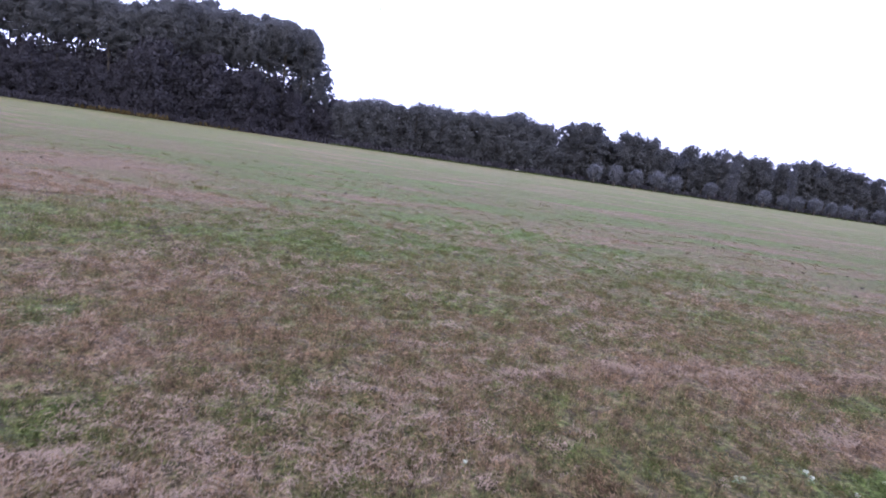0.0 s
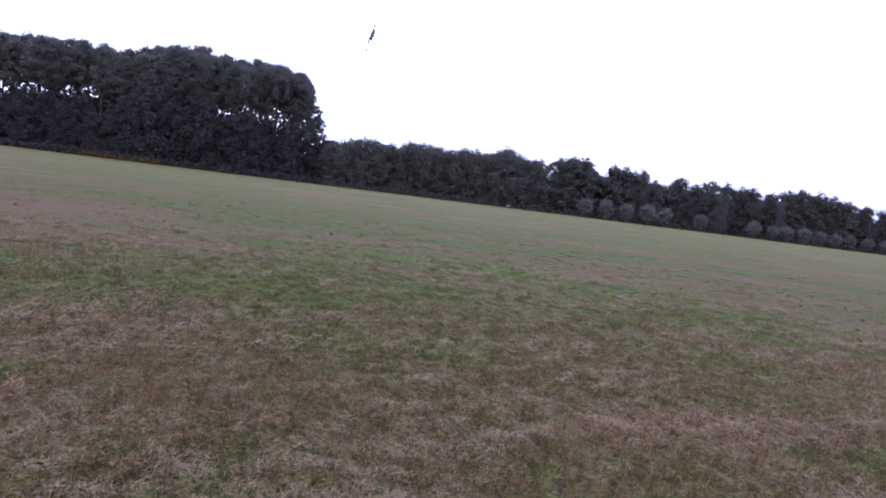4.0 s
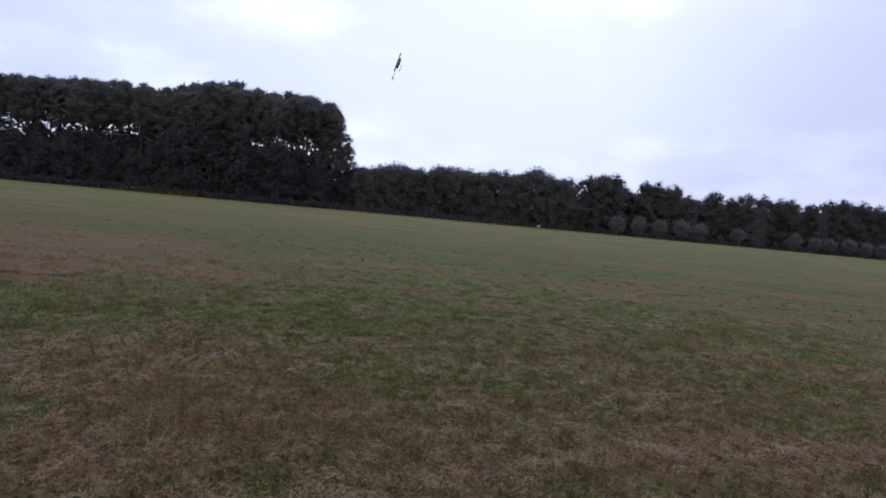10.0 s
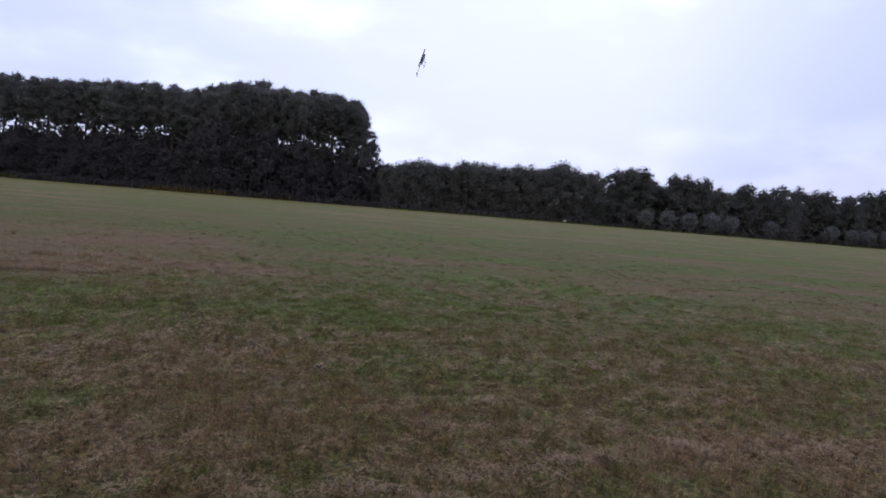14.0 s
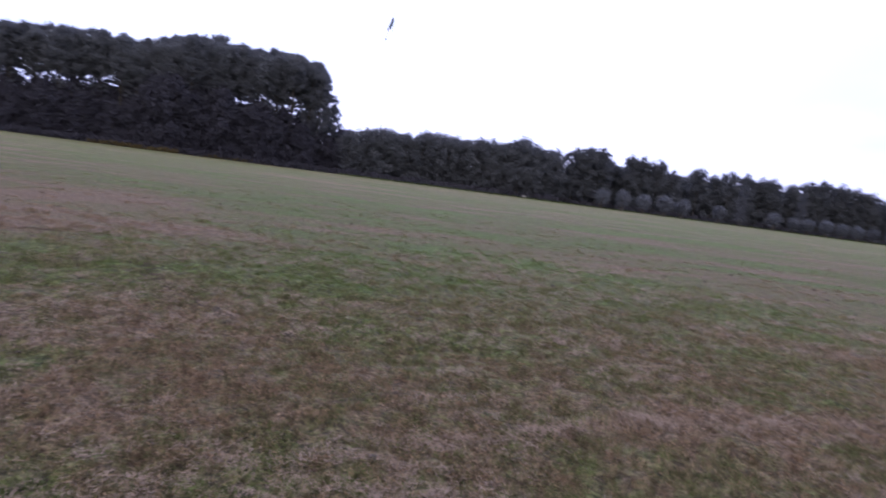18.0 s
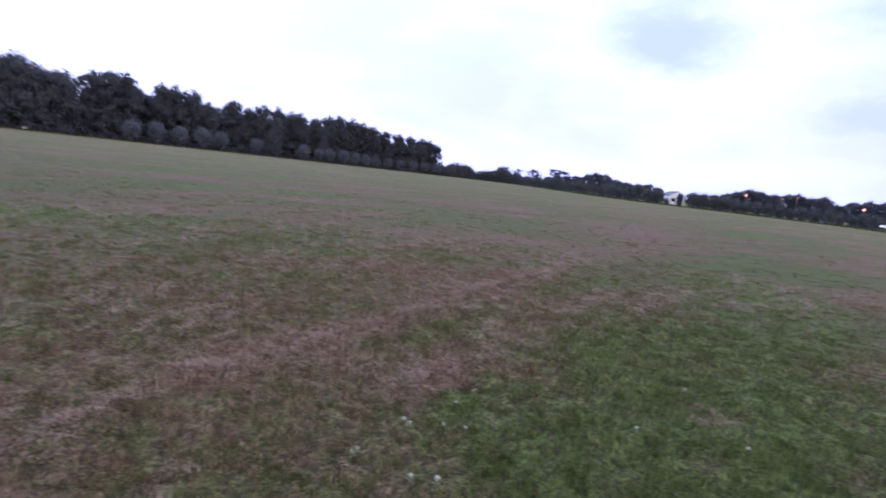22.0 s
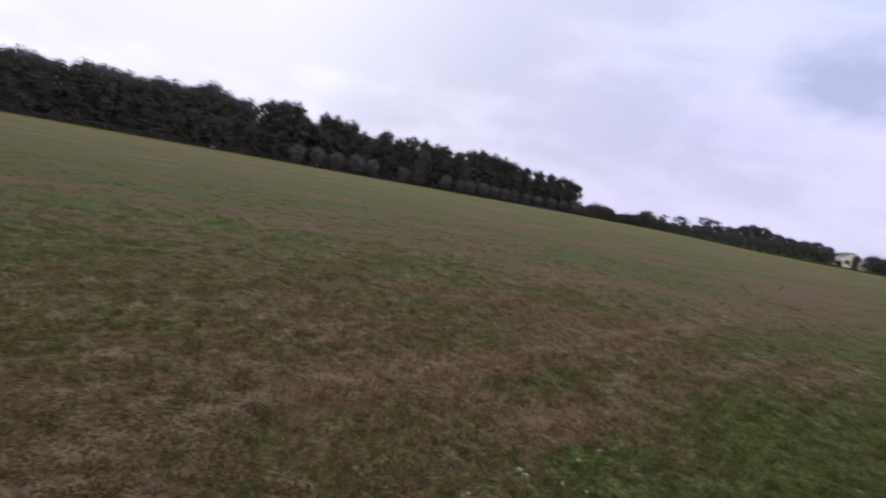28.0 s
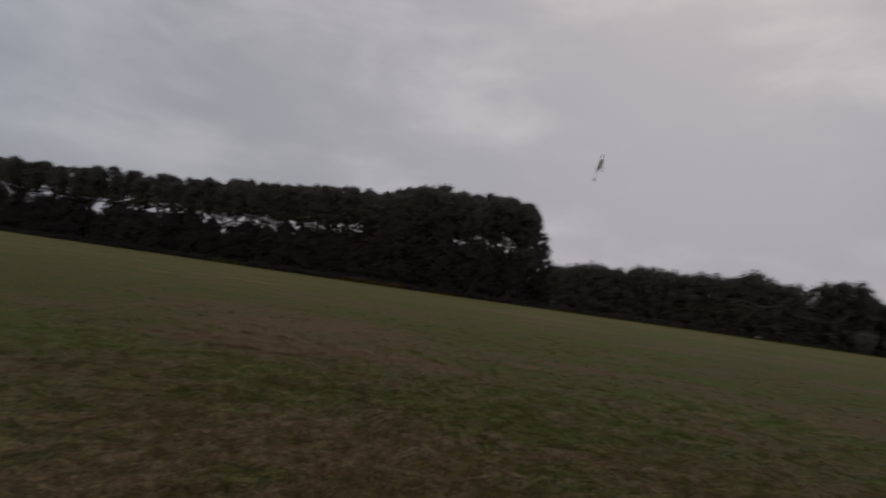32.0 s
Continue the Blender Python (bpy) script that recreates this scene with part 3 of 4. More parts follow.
class Stand:
    """A few built trees of one kind, handed out in turn as copies."""

    def __init__(self, makers, nominal, group):
        self.makers, self.nominal, self.group, self.used, self.count = makers, nominal, group, [], 0

    def put(self, place, height, wide=1.0):
        rng = LAND_RNG
        k = height / self.nominal
        s = k * wide
        m = Matrix.Translation(place) @ Matrix.Rotation(rng.uniform(0, 6.28), 4, "Z") @ Matrix.Diagonal((s, s, k, 1))
        i = self.count % len(self.makers)
        self.count += 1
        if i >= len(self.used):
            ob = self.makers[i]()
            ob["group"] = self.group
            self.used.append(ob)
            ob.matrix_basis = m
            return ob
        src = self.used[i]
        keep = tuple(src.scale)
        src.scale = (1, 1, 1)
        ob = copy_thing(src, m)
        src.scale = keep
        return ob


# ---------------------------------------------------------------- the ground


def ease(lo, hi, count, power):
    return [lo + (hi - lo) * (i / count) ** power for i in range(1, count + 1)]


def lattice(x, y, seed):
    """Smooth value noise between -1 and 1 on arrays of places."""
    i, j = np.floor(x), np.floor(y)
    u, v = x - i, y - j
    u, v = u * u * (3 - 2 * u), v * v * (3 - 2 * v)

    def at(a, b):
        h = np.sin(a * 127.1 + b * 311.7 + seed * 74.7) * 43758.5453
        return 2 * (h - np.floor(h)) - 1

    return (at(i, j) * (1 - u) + at(i + 1, j) * u) * (1 - v) + (at(i, j + 1) * (1 - u) + at(i + 1, j + 1) * u) * v


def ground_z(x, y):
    """Height of the meadow: shallow swells, and tufts on the near part."""
    x, y = np.asarray(x, float), np.asarray(y, float)
    d = np.hypot(x, y)
    swell = np.clip((60 - d) / 25, 0, 1)
    tuft = np.clip((18 - d) / 10, 0, 1)
    z = swell * (0.05 * lattice(x * 0.25, y * 0.25, 9) + 0.024 * lattice(x * 1.3, y * 1.3, 1) + 0.020 * lattice(x * 3.1, y * 3.1, 4))
    return z + tuft * (0.026 * lattice(x * 6.3, y * 6.3, 6) + 0.015 * lattice(x * 12.7, y * 12.7, 7))


def make_ground():
    near = np.arange(-5.5, 8.01, 0.045)
    side = np.concatenate([-np.array(ease(5.5, 3000, 70, 4.0))[::-1], near, np.array(ease(8, 3000, 70, 4.0))])
    deep_near = np.arange(-0.5, 7.01, 0.045)
    deep = np.concatenate([-0.5 - np.array(ease(0.05, 3000, 40, 4.0))[::-1], deep_near, np.array(ease(7.04, 3200, 110, 4.0))])
    xs, ys = np.meshgrid(side, deep)
    z = ground_z(xs, ys)
    verts = np.stack([xs.ravel(), ys.ravel(), z.ravel()], 1).tolist()
    idx = np.arange(xs.size).reshape(xs.shape)
    faces = np.stack([idx[:-1, :-1], idx[:-1, 1:], idx[1:, 1:], idx[1:, :-1]], -1).reshape(-1, 4).tolist()
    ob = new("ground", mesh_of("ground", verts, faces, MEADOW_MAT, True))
    return tagged(ob, "mown meadow of green and dried brown grass", "meadow", kind="structure")


make_ground()


def make_blades(name, label, count, d0, d1, length, width, flat, seed):
    """Grass blades or cut stalks strewn over a sector of the meadow."""
    rng = np.random.default_rng(seed)
    d = d0 + (d1 - d0) * rng.beta(1.6, 2.4, count)
    a = np.radians(rng.uniform(-60, 95, count) + rng.normal(size=count) * 9)
    # blades stand in tufts
    tufts = max(1, count // (60 if flat else 26))
    own = rng.integers(0, tufts, count)
    spread = (0.042 if flat else 0.016) + 0.0022 * d[own]
    c = np.stack([d[own] * np.sin(a[own]) + rng.normal(size=count) * spread, d[own] * np.cos(a[own]) + rng.normal(size=count) * spread, np.zeros(count)], 1)
    d = np.hypot(c[:, 0], c[:, 1])
    big = rng.uniform(0.6, 1.5, tufts)[own]
    c[:, 2] = ground_z(c[:, 0], c[:, 1]) - 0.004
    if flat:
        c[:, 2] += rng.random(count) * 0.045 * big
    t = rng.uniform(0, 2 * math.pi, count)
    lean = rng.uniform(0.2, 1.0, count) * (1.0 if not flat else 2.5)
    way = np.stack([np.cos(t) * lean, np.sin(t) * lean, np.full(count, 1.0 if not flat else 0.28)], 1)
    way /= np.linalg.norm(way, axis=1)[:, None]
    side = np.stack([-np.sin(t), np.cos(t), np.zeros(count)], 1)
    ln = (length * big * rng.uniform(0.5, 1.3, count))[:, None]
    wd = (width * rng.uniform(0.6, 1.3, count))[:, None]
    tip = c + way * ln
    tip[:, 2] = np.maximum(tip[:, 2] - 0.25 * ln[:, 0] * lean * 0.3, c[:, 2] + 0.008)
    v = np.stack([c - side * wd, c + side * wd, (c + tip) / 2 + side * wd * 0.8 + (0, 0, 0.008), tip, (c + tip) / 2 - side * wd * 0.8 + (0, 0, 0.008)], 1)
    k = np.arange(count)[:, None] * 5
    ob = new(name, mesh_of(name, v.reshape(-1, 3).tolist(), (k + np.array([[0, 1, 2, 3, 4]])).tolist(), BLADE_MAT))
    return tagged(ob, label, "grass", kind="stuff")


make_blades("grass", "short mown grass blades, green and brown", 260000, 0.2, 15.0, 0.030, 0.0020, False, 1)
make_blades("grass", "short mown grass tufts further out", 70000, 5.0, 32.0, 0.026, 0.0040, False, 2)
make_blades("cut_hay", "loose dried stalks lying on the mown grass", 150000, 0.2, 15.0, 0.026, 0.0015, True, 3)
make_blades("cut_hay", "matted dried hay lying on the meadow", 40000, 5.0, 32.0, 0.032, 0.0040, True, 4)

# ---------------------------------------------------------------- the woods
GROVE_DIST = ((-70, 270), (-60, 215), (-50, 185), (-43, 168), (-36, 158), (-30, 152), (-22, 148), (-12, 151))
GROVE_TOP = ((-72, 4.34), (-68.6, 4.57), (-64.1, 5.20), (-60.3, 5.72), (-55.7, 6.24), (-52, 6.46), (-49.2, 6.63), (-45.6, 7.23), (-43.1, 7.45), (-41, 7.68), (-37.8, 7.99),
             (-34.1, 8.57), (-32.3, 8.87), (-30.5, 8.57), (-26.4, 10.09), (-23, 9.84), (-19.3, 9.79), (-17.1, 9.58), (-16, 9.37), (-15.2, 8.96), (-14.4, 7.62), (-13.6, 5.77))


def top_height(rows, az, dist):
    return EYE.z + dist * math.tan(radians(table(rows, az)))


poplars = Stand([lambda s=s, b=b: tall_poplar(s, b, b + 0.4) for s, b in zip(range(20, 26), (15.0, 13.6, 16.4, 14.4, 17.0, 15.8))], 24.0, "poplars of the tall wood")
end_poplars = Stand([lambda s=s: tall_poplar(s, 8.5, 11.0) for s in range(30, 33)], 24.0, "poplars of the tall wood")
edge_poplars = Stand([lambda s=s, b=b: tall_poplar(s, b, b + 0.4) for s, b in zip(range(26, 30), (15.6, 14.2, 16.9, 15.0))], 24.0, "poplars of the tall wood")
az = -70.0
while az < -14.6:
    for row, back in enumerate((0, 5, 11)):
        a = az + (0.7 if row % 2 else 0.0) + LAND_RNG.uniform(-0.35, 0.35)
        d = table(GROVE_DIST, a) + back + LAND_RNG.uniform(-1.5, 1.5) + 3
        if a > -14.8:
            continue
        (end_poplars if a > -15.9 else edge_poplars if -23.5 < a else poplars).put(spot(a, d), top_height(GROVE_TOP, a, d) * LAND_RNG.uniform(0.95, 1.045), 1.0)
    az += 1.45 + LAND_RNG.uniform(-0.15, 0.15)
for a, e, back in ((-14.4, 6.9, 5), (-14.0, 5.9, 9)):
    d = table(GROVE_DIST, a) + back
    end_poplars.put(spot(a, d), EYE.z + d * math.tan(radians(e)), 1.15)

thickets = Stand([lambda s=s: thicket(s) for s in range(40, 45)], 9.2, "understorey of the tall wood")
THICKET_TOP = ((-72, 2.5), (-55, 3.3), (-49.6, 3.75), (-47.7, 3.4), (-45.3, 3.05), (-41.1, 3.95), (-38.5, 4.3), (-35.3, 4.5), (-31.3, 4.8), (-30.0, 6.2), (-27.7, 6.6),
               (-24.2, 6.5), (-23, 5.8), (-21.7, 5.3), (-20.4, 4.9), (-18.2, 4.5), (-15.2, 3.9), (-12, 3.6))
az = -71.0
while az < -12.6:
    for back in (0, 4, 9):
        a = az + back * 0.14 + LAND_RNG.uniform(-0.3, 0.3)
        d = table(GROVE_DIST, a) + back + LAND_RNG.uniform(-1, 1)
        thickets.put(spot(a, d), top_height(THICKET_TOP, a, d) * (LAND_RNG.uniform(0.78, 1.1) if back > 3 else LAND_RNG.uniform(0.68, 1.1)), 0.9)
    az += 1.2

WOOD_DIST = ((-13, 151), (-2, 156), (9, 165))
WOOD_TOP = ((-12.4, 3.96), (-10.9, 4.03), (-9.6, 4.50), (-8.0, 4.50), (-6.6, 4.34), (-5.3, 4.31), (-4.0, 4.80), (-2.4, 4.70), (-1.5, 4.49), (1.7, 4.61), (2.8, 4.56), (4.4, 4.94),
            (5.7, 5.29), (6.5, 4.60), (7.6, 4.82), (8.6, 4.82))
broadleaf = Stand([lambda s=s: round_tree(s, LEAF_WOOD, "dark green broadleaf tree, leafy to the ground, in the wood edge") for s in range(60, 65)], 12.0, "trees of the low wood")
az = -12.0
while az < 7.9:
    for back in (0, 6):
        a = az + back * 0.11 + LAND_RNG.uniform(-0.2, 0.2)
        d = table(WOOD_DIST, a) + back + LAND_RNG.uniform(-1, 1)
        broadleaf.put(spot(a, d), top_height(WOOD_TOP, a, d) * LAND_RNG.uniform(0.94, 1.09), 1.15)
    az += 1.4

for a, e in ((8.1, 3.9), (8.7, 2.4), (9.3, 2.2)):
    broadleaf.put(spot(a, 170), EYE.z + 170 * math.tan(radians(e)), 1.3)

# the poplar row: heading and height in degrees of each front tree
ROW_DIST = ((9, 165), (22, 190), (42, 240))
ROW_FRONT = ((10.2, 5.27), (11.4, 5.41), (12.6, 5.51), (15.5, 4.98), (16.5, 4.94), (17.9, 4.82), (19.3, 3.98), (21.5, 4.45), (22.9, 4.03), (24.1, 4.37), (25.4, 4.32), (26.6, 4.13),
             (27.5, 4.16), (29.0, 3.84), (30.2, 4.22), (31.2, 4.35), (32.5, 4.24), (33.6, 4.01), (34.6, 3.76), (35.8, 3.45), (37.1, 3.34), (38.3, 3.23), (39.4, 3.18), (40.3, 3.02), (41.0, 2.65))
row_trees = Stand([lambda s=s: young_poplar(s) for s in range(80, 86)], 14.0, "poplar row beside the meadow")
for a, e in ROW_FRONT:
    d = table(ROW_DIST, a) + 4
    row_trees.put(spot(a, d), EYE.z + d * math.tan(radians(e)), LAND_RNG.uniform(1.22, 1.42))
for back, drop in ((6, 0.80), (11, 0.86)):
    az = 10.3 + back * 0.03
    while az < 40.8:
        a = az + LAND_RNG.uniform(-0.25, 0.25)
        d = table(ROW_DIST, a) + back + 4
        row_trees.put(spot(a, d), top_height(ROW_FRONT, a, d) * drop * LAND_RNG.uniform(0.88, 1.03), 1.75)
        az += 1.05

willows = Stand([lambda s=s: pollard(s) for s in range(100, 104)], 4.4, "pollard willows along the poplar row")
for a, e, d in ((13.2, 1.38, 160), (15.15, 1.47, 162), (17.05, 1.36, 165), (19.0, 1.5, 168), (20.55, 1.33, 171), (23.65, 1.16, 178), (28.05, 1.1, 188), (29.5, 0.9, 191), (30.6, 0.96, 194),
                (31.9, 1.02, 197), (33.05, 0.86, 200), (34.1, 0.84, 203), (35.1, 0.8, 206), (36.3, 0.76, 209), (37.5, 0.72, 212), (38.8, 0.76, 215), (40.0, 0.76, 218), (41.2, 0.8, 221)):
    willows.put(spot(a, d), EYE.z + d * math.tan(radians(e)), LAND_RNG.uniform(0.98, 1.12))
tall_bush = Stand([lambda: round_tree(120, LEAF_FAR, "tall pale grey-green willow in front of the poplars", "willow_tree", 10.0, 1.5, 1800)], 10.0, "")
tall_bush.put(spot(25.35, 184), EYE.z + 184 * math.tan(radians(3.55)), 0.8)
tall_bush.put(spot(29.9, 197), EYE.z + 197 * math.tan(radians(3.3)), 0.65)

# ---------------------------------------------------------------- hedge side
HEDGE_DIST = ((41, 225), (46, 232), (50, 220), (54, 180), (57, 155), (60, 148), (72, 148), (78, 148), (82, 132), (86, 98), (96, 80))
HEDGE_TOP = ((41, 0.8), (44.6, 0.88), (45.2, 0.3), (45.9, 0.6), (47.2, 0.9), (48.1, 0.9), (49, 0.5), (53.5, 0.63), (62, 0.66), (65, 0.72), (68, 0.65), (70.6, 0.53), (77.1, 0.36), (79, 0.45), (83, 0.2), (86, 0.7), (96, 0.9))
bushes = Stand([lambda s=s: hedge_bush(s) for s in range(140, 145)], 1.9, "bushes of the field-edge hedge")
az = 41.6
while az < 95:
    d = table(HEDGE_DIST, az)
    if not 63.1 < az < 65.0 and not 79.6 < az < 82.6:
        bushes.put(spot(az, d + LAND_RNG.uniform(-1.5, 1.5)), top_height(HEDGE_TOP, az, d) * LAND_RNG.uniform(0.78, 1.1), 0.8)
    az += 125.0 / d * LAND_RNG.uniform(0.8, 1.15)

bushes.put(spot(64.6, 150), 2.7, 0.6)
bushes.put(spot(63.5, 151), 1.5, 0.9)

pines = Stand([lambda s=s: stone_pine(s) for s in range(160, 163)], 10.0, "far slender trees")
for a, e in ((46.6, 0.75), (48.3, 1.45), (49.3, 1.35), (50.7, 1.5), (51.3, 1.38), (52.9, 1.85), (53.4, 1.75), (54.2, 1.6)):
    pines.put(spot(a, 300), EYE.z + 300 * math.tan(radians(e * 0.88)), 1.35)
far_trees = Stand([lambda s=s: round_tree(s, LEAF_FAR, "far hazy broadleaf tree beyond the hedge", h=9.0, wide=3.4, count=5200) for s in range(180, 183)], 9.0, "far trees beyond the hedge")
FAR_TOP = ((44, 0.5), (50, 0.6), (54.5, 1.0), (56.2, 1.55), (57.3, 1.8), (58.5, 1.38), (60, 1.1), (61.6, 1.2), (63.7, 0.7), (65.6, 0.65), (66.3, 0.67), (67.4, 0.87), (69.2, 1.41),
           (70.1, 1.79), (71.6, 1.73), (72.6, 1.49), (73.4, 1.8), (74.7, 1.57), (76.2, 1.69), (76.6, 1.13), (77.7, 1.34), (78.8, 1.72), (80.1, 1.8), (81.8, 1.67), (82.9, 1.15),
           (85.2, 1.14), (86.3, 1.93), (87.1, 1.73), (87.6, 1.2), (96, 1.3))
az = 44.5
while az < 96:
    for back in (0, 14):
        a = az + back * 0.02
        d = (300 if a < 66 else 230) + back + LAND_RNG.uniform(-6, 6)
        h = top_height(FAR_TOP, a, d)
        far_trees.put(spot(a, d), h * LAND_RNG.uniform(0.9, 1.05), 1.25)
    az += 0.95

# ---------------------------------------------------------------- verge and field marks


def make_verge(name, label, rows, count, size, tall, mat, seed, depth=2.5):
    """Uncut growth in a strip along headings and distances."""
    rng = np.random.default_rng(seed)
    az = rng.uniform(rows[0][0], rows[-1][0], count)
    d = np.interp(az, [r[0] for r in rows], [r[1] for r in rows]) + rng.uniform(-depth, 0.5, count)
    lump = np.array([0.5 + 0.5 * noise.noise((a * 0.9, 3.0, seed)) for a in az])
    h = tall * (0.35 + 0.9 * np.clip(lump, 0, 1)) * rng.random(count)
    c = np.stack([d * np.sin(np.radians(az)), d * np.cos(np.radians(az)), h], 1)
    n = rng.normal(size=(count, 3))
    n[:, 2] *= 0.5
    n /= np.linalg.norm(n, axis=1)[:, None]
    u = np.cross(n, (0, 0, 1.0))
    u /= np.linalg.norm(u, axis=1)[:, None]
    v = np.cross(n, u)
    s = (size * rng.uniform(0.5, 1.4, count))[:, None]
    q = np.stack([c - u * s * 0.5, c - v * s * 0.9, c + u * s * 0.5, c + v * s * 0.9], 1)
    q[:, :, 2] = np.maximum(q[:, :, 2], 0.0)
    ob = new(name, mesh_of(name, q.reshape(-1, 3).tolist(), np.arange(count * 4).reshape(-1, 4).tolist(), mat))
    return tagged(ob, label, "undergrowth", kind="stuff")


def nearer(rows, by):
    return tuple((a, d - by) for a, d in rows)


make_verge("verge_growth", "rough dark green growth along the foot of the tall wood", nearer(GROVE_DIST, 2.5), 11000, 0.45, 1.7, LEAF_BUSH, 5)
make_verge("verge_growth", "rough dark green growth along the foot of the low wood", nearer(WOOD_DIST, 3.5), 4500, 0.45, 1.6, LEAF_BUSH, 6)
make_verge("verge_growth", "rough growth below the poplar row", nearer(ROW_DIST, -1.0), 6000, 0.45, 1.5, LEAF_BUSH, 7)
make_verge("wood_undergrowth", "dense dark undergrowth inside the tall wood", nearer(GROVE_DIST, -14.0), 14000, 0.7, 4.5, LEAF_BUSH, 12, 5.0)
make_verge("wood_undergrowth", "dense dark undergrowth inside the low wood", nearer(WOOD_DIST, -12.0), 6000, 0.7, 4.5, LEAF_BUSH, 13, 5.0)
make_verge("wood_undergrowth", "dense dark undergrowth behind the poplar row", nearer(ROW_DIST, -18.0), 8000, 0.7, 4.0, LEAF_BUSH, 14, 5.0)
make_verge("verge_grass", "uncut green grass strip along the woods", nearer(WOOD_DIST, 6.0) + nearer(ROW_DIST, 12.0)[1:] + nearer(HEDGE_DIST, 5.0)[1:], 9000, 0.30, 0.22, VERGE_MAT, 8)
make_verge("dry_weeds", "orange-brown dry weeds along the foot of the wood", ((-34.5, 151), (-27.5, 145)), 300, 0.45, 1.0, WEED_MAT, 9, 1.2)
make_verge("dry_weeds", "yellow-brown weeds by the wood edge", ((-25.5, 145), (-21.0, 144)), 120, 0.4, 0.8, WEED_MAT, 10, 1.2)
make_verge("green_weeds", "bright green weed clump by the wood edge", ((-45.8, 168), (-42.5, 164)), 160, 0.5, 1.2, VERGE_MAT, 11, 1.0)


HAY_MAT = plain_material("raked_hay", (0.148, 0.108, 0.084), (0.262, 0.195, 0.150), 9.0, 0.9)
SOIL_MAT = plain_material("clod_soil", (0.032, 0.026, 0.020), (0.085, 0.068, 0.052), 14.0, 0.95, bump=0.9)


def make_hay_row(line, wide, count, high, seed, label):
    """A low raked row of loose stalks that follows a line over the meadow."""
    rng = np.random.default_rng(seed)
    pts = np.array(line, float)
    seg = np.linalg.norm(np.diff(pts, axis=0), axis=1)
    at = np.concatenate([[0], np.cumsum(seg)])
    t = rng.uniform(0, at[-1], count)
    x, y = np.interp(t, at, pts[:, 0]), np.interp(t, at, pts[:, 1])
    thick = np.array([max(0.0, 0.42 + 1.2 * noise.noise((v * 1.1, 7.0, seed)) + 0.7 * noise.noise((v * 4.1, 2.0, seed))) for v in t])
    stray = np.array([0.16 * noise.noise((v * 0.9, 11.0, seed)) for v in t])
    # the row thins out along its way
    keep = rng.random(count) < np.clip(thick, 0.05, 1) * np.interp(t / at[-1], (0.0, 0.1, 0.5, 1.0), (0.35, 1.0, 0.9, 0.15))
    x, y, t, thick = x[keep], y[keep] + stray[keep], t[keep], thick[keep]
    n = len(x)
    x = x + rng.normal(size=n) * wide
    y = y + rng.normal(size=n) * wide
    z = ground_z(x, y) + rng.random(n) * high * np.clip(thick, 0.2, 1)
    a = rng.uniform(0, 6.28, n)
    ln = rng.uniform(0.008, 0.024, n)
    w = np.stack([np.cos(a) * ln, np.sin(a) * ln, rng.normal(size=n) * 0.008], 1)
    side = np.stack([-np.sin(a), np.cos(a), rng.normal(size=n) * 0.5], 1) * 0.0014
    c = np.stack([x, y, z], 1)
    q = np.stack([c - w - side, c - w + side, c + w + side, c + w - side], 1)
    name = "hay_row"
    ob = new(name, mesh_of(name, q.reshape(-1, 3).tolist(), np.arange(n * 4).reshape(-1, 4).tolist(), HAY_MAT))
    return tagged(ob, label, "hay", kind="stuff")


make_hay_row(((-0.6, 3.2), (0.4, 3.6), (0.8, 3.9), (1.4, 4.2), (2.4, 4.5), (3.1, 4.8), (3.7, 5.0), (4.5, 5.2), (6.0, 5.9), (8.1, 6.5), (10.9, 7.2)), 0.06, 42000, 0.06, 21, "thin raked row of pale dry hay across the meadow")
make_hay_row(((1.7, 3.0), (2.1, 3.2), (2.7, 3.45), (3.2, 3.42), (3.7, 3.45), (4.4, 3.8), (5.6, 4.3), (6.9, 4.5), (9.0, 5.0)), 0.08, 15000, 0.04, 22, "broken second row of dry hay beside the green grass")
make_hay_row(((-4.5, 3.6), (-2.5, 3.3), (-0.8, 3.4), (0.8, 4.0), (2.6, 5.2), (4.5, 6.6)), 0.45, 16000, 0.02, 23, "scattered dry hay left by the mower")
make_hay_row(((-9.5, 8.5), (-8.2, 9.8), (-6.5, 11.2), (-4.2, 10.9)), 0.6, 9000, 0.02, 24, "matted reddish hay on the dry part of the meadow")
make_hay_row(((4.62, 1.92), (4.5, 1.8), (4.38, 1.6)), 0.08, 4500, 0.02, 25, "small bare patch of pale dead grass")
make_hay_row(((-4.35, 7.45), (-4.05, 7.45)), 0.09, 1200, 0.03, 26, "small pale patch of dead grass")


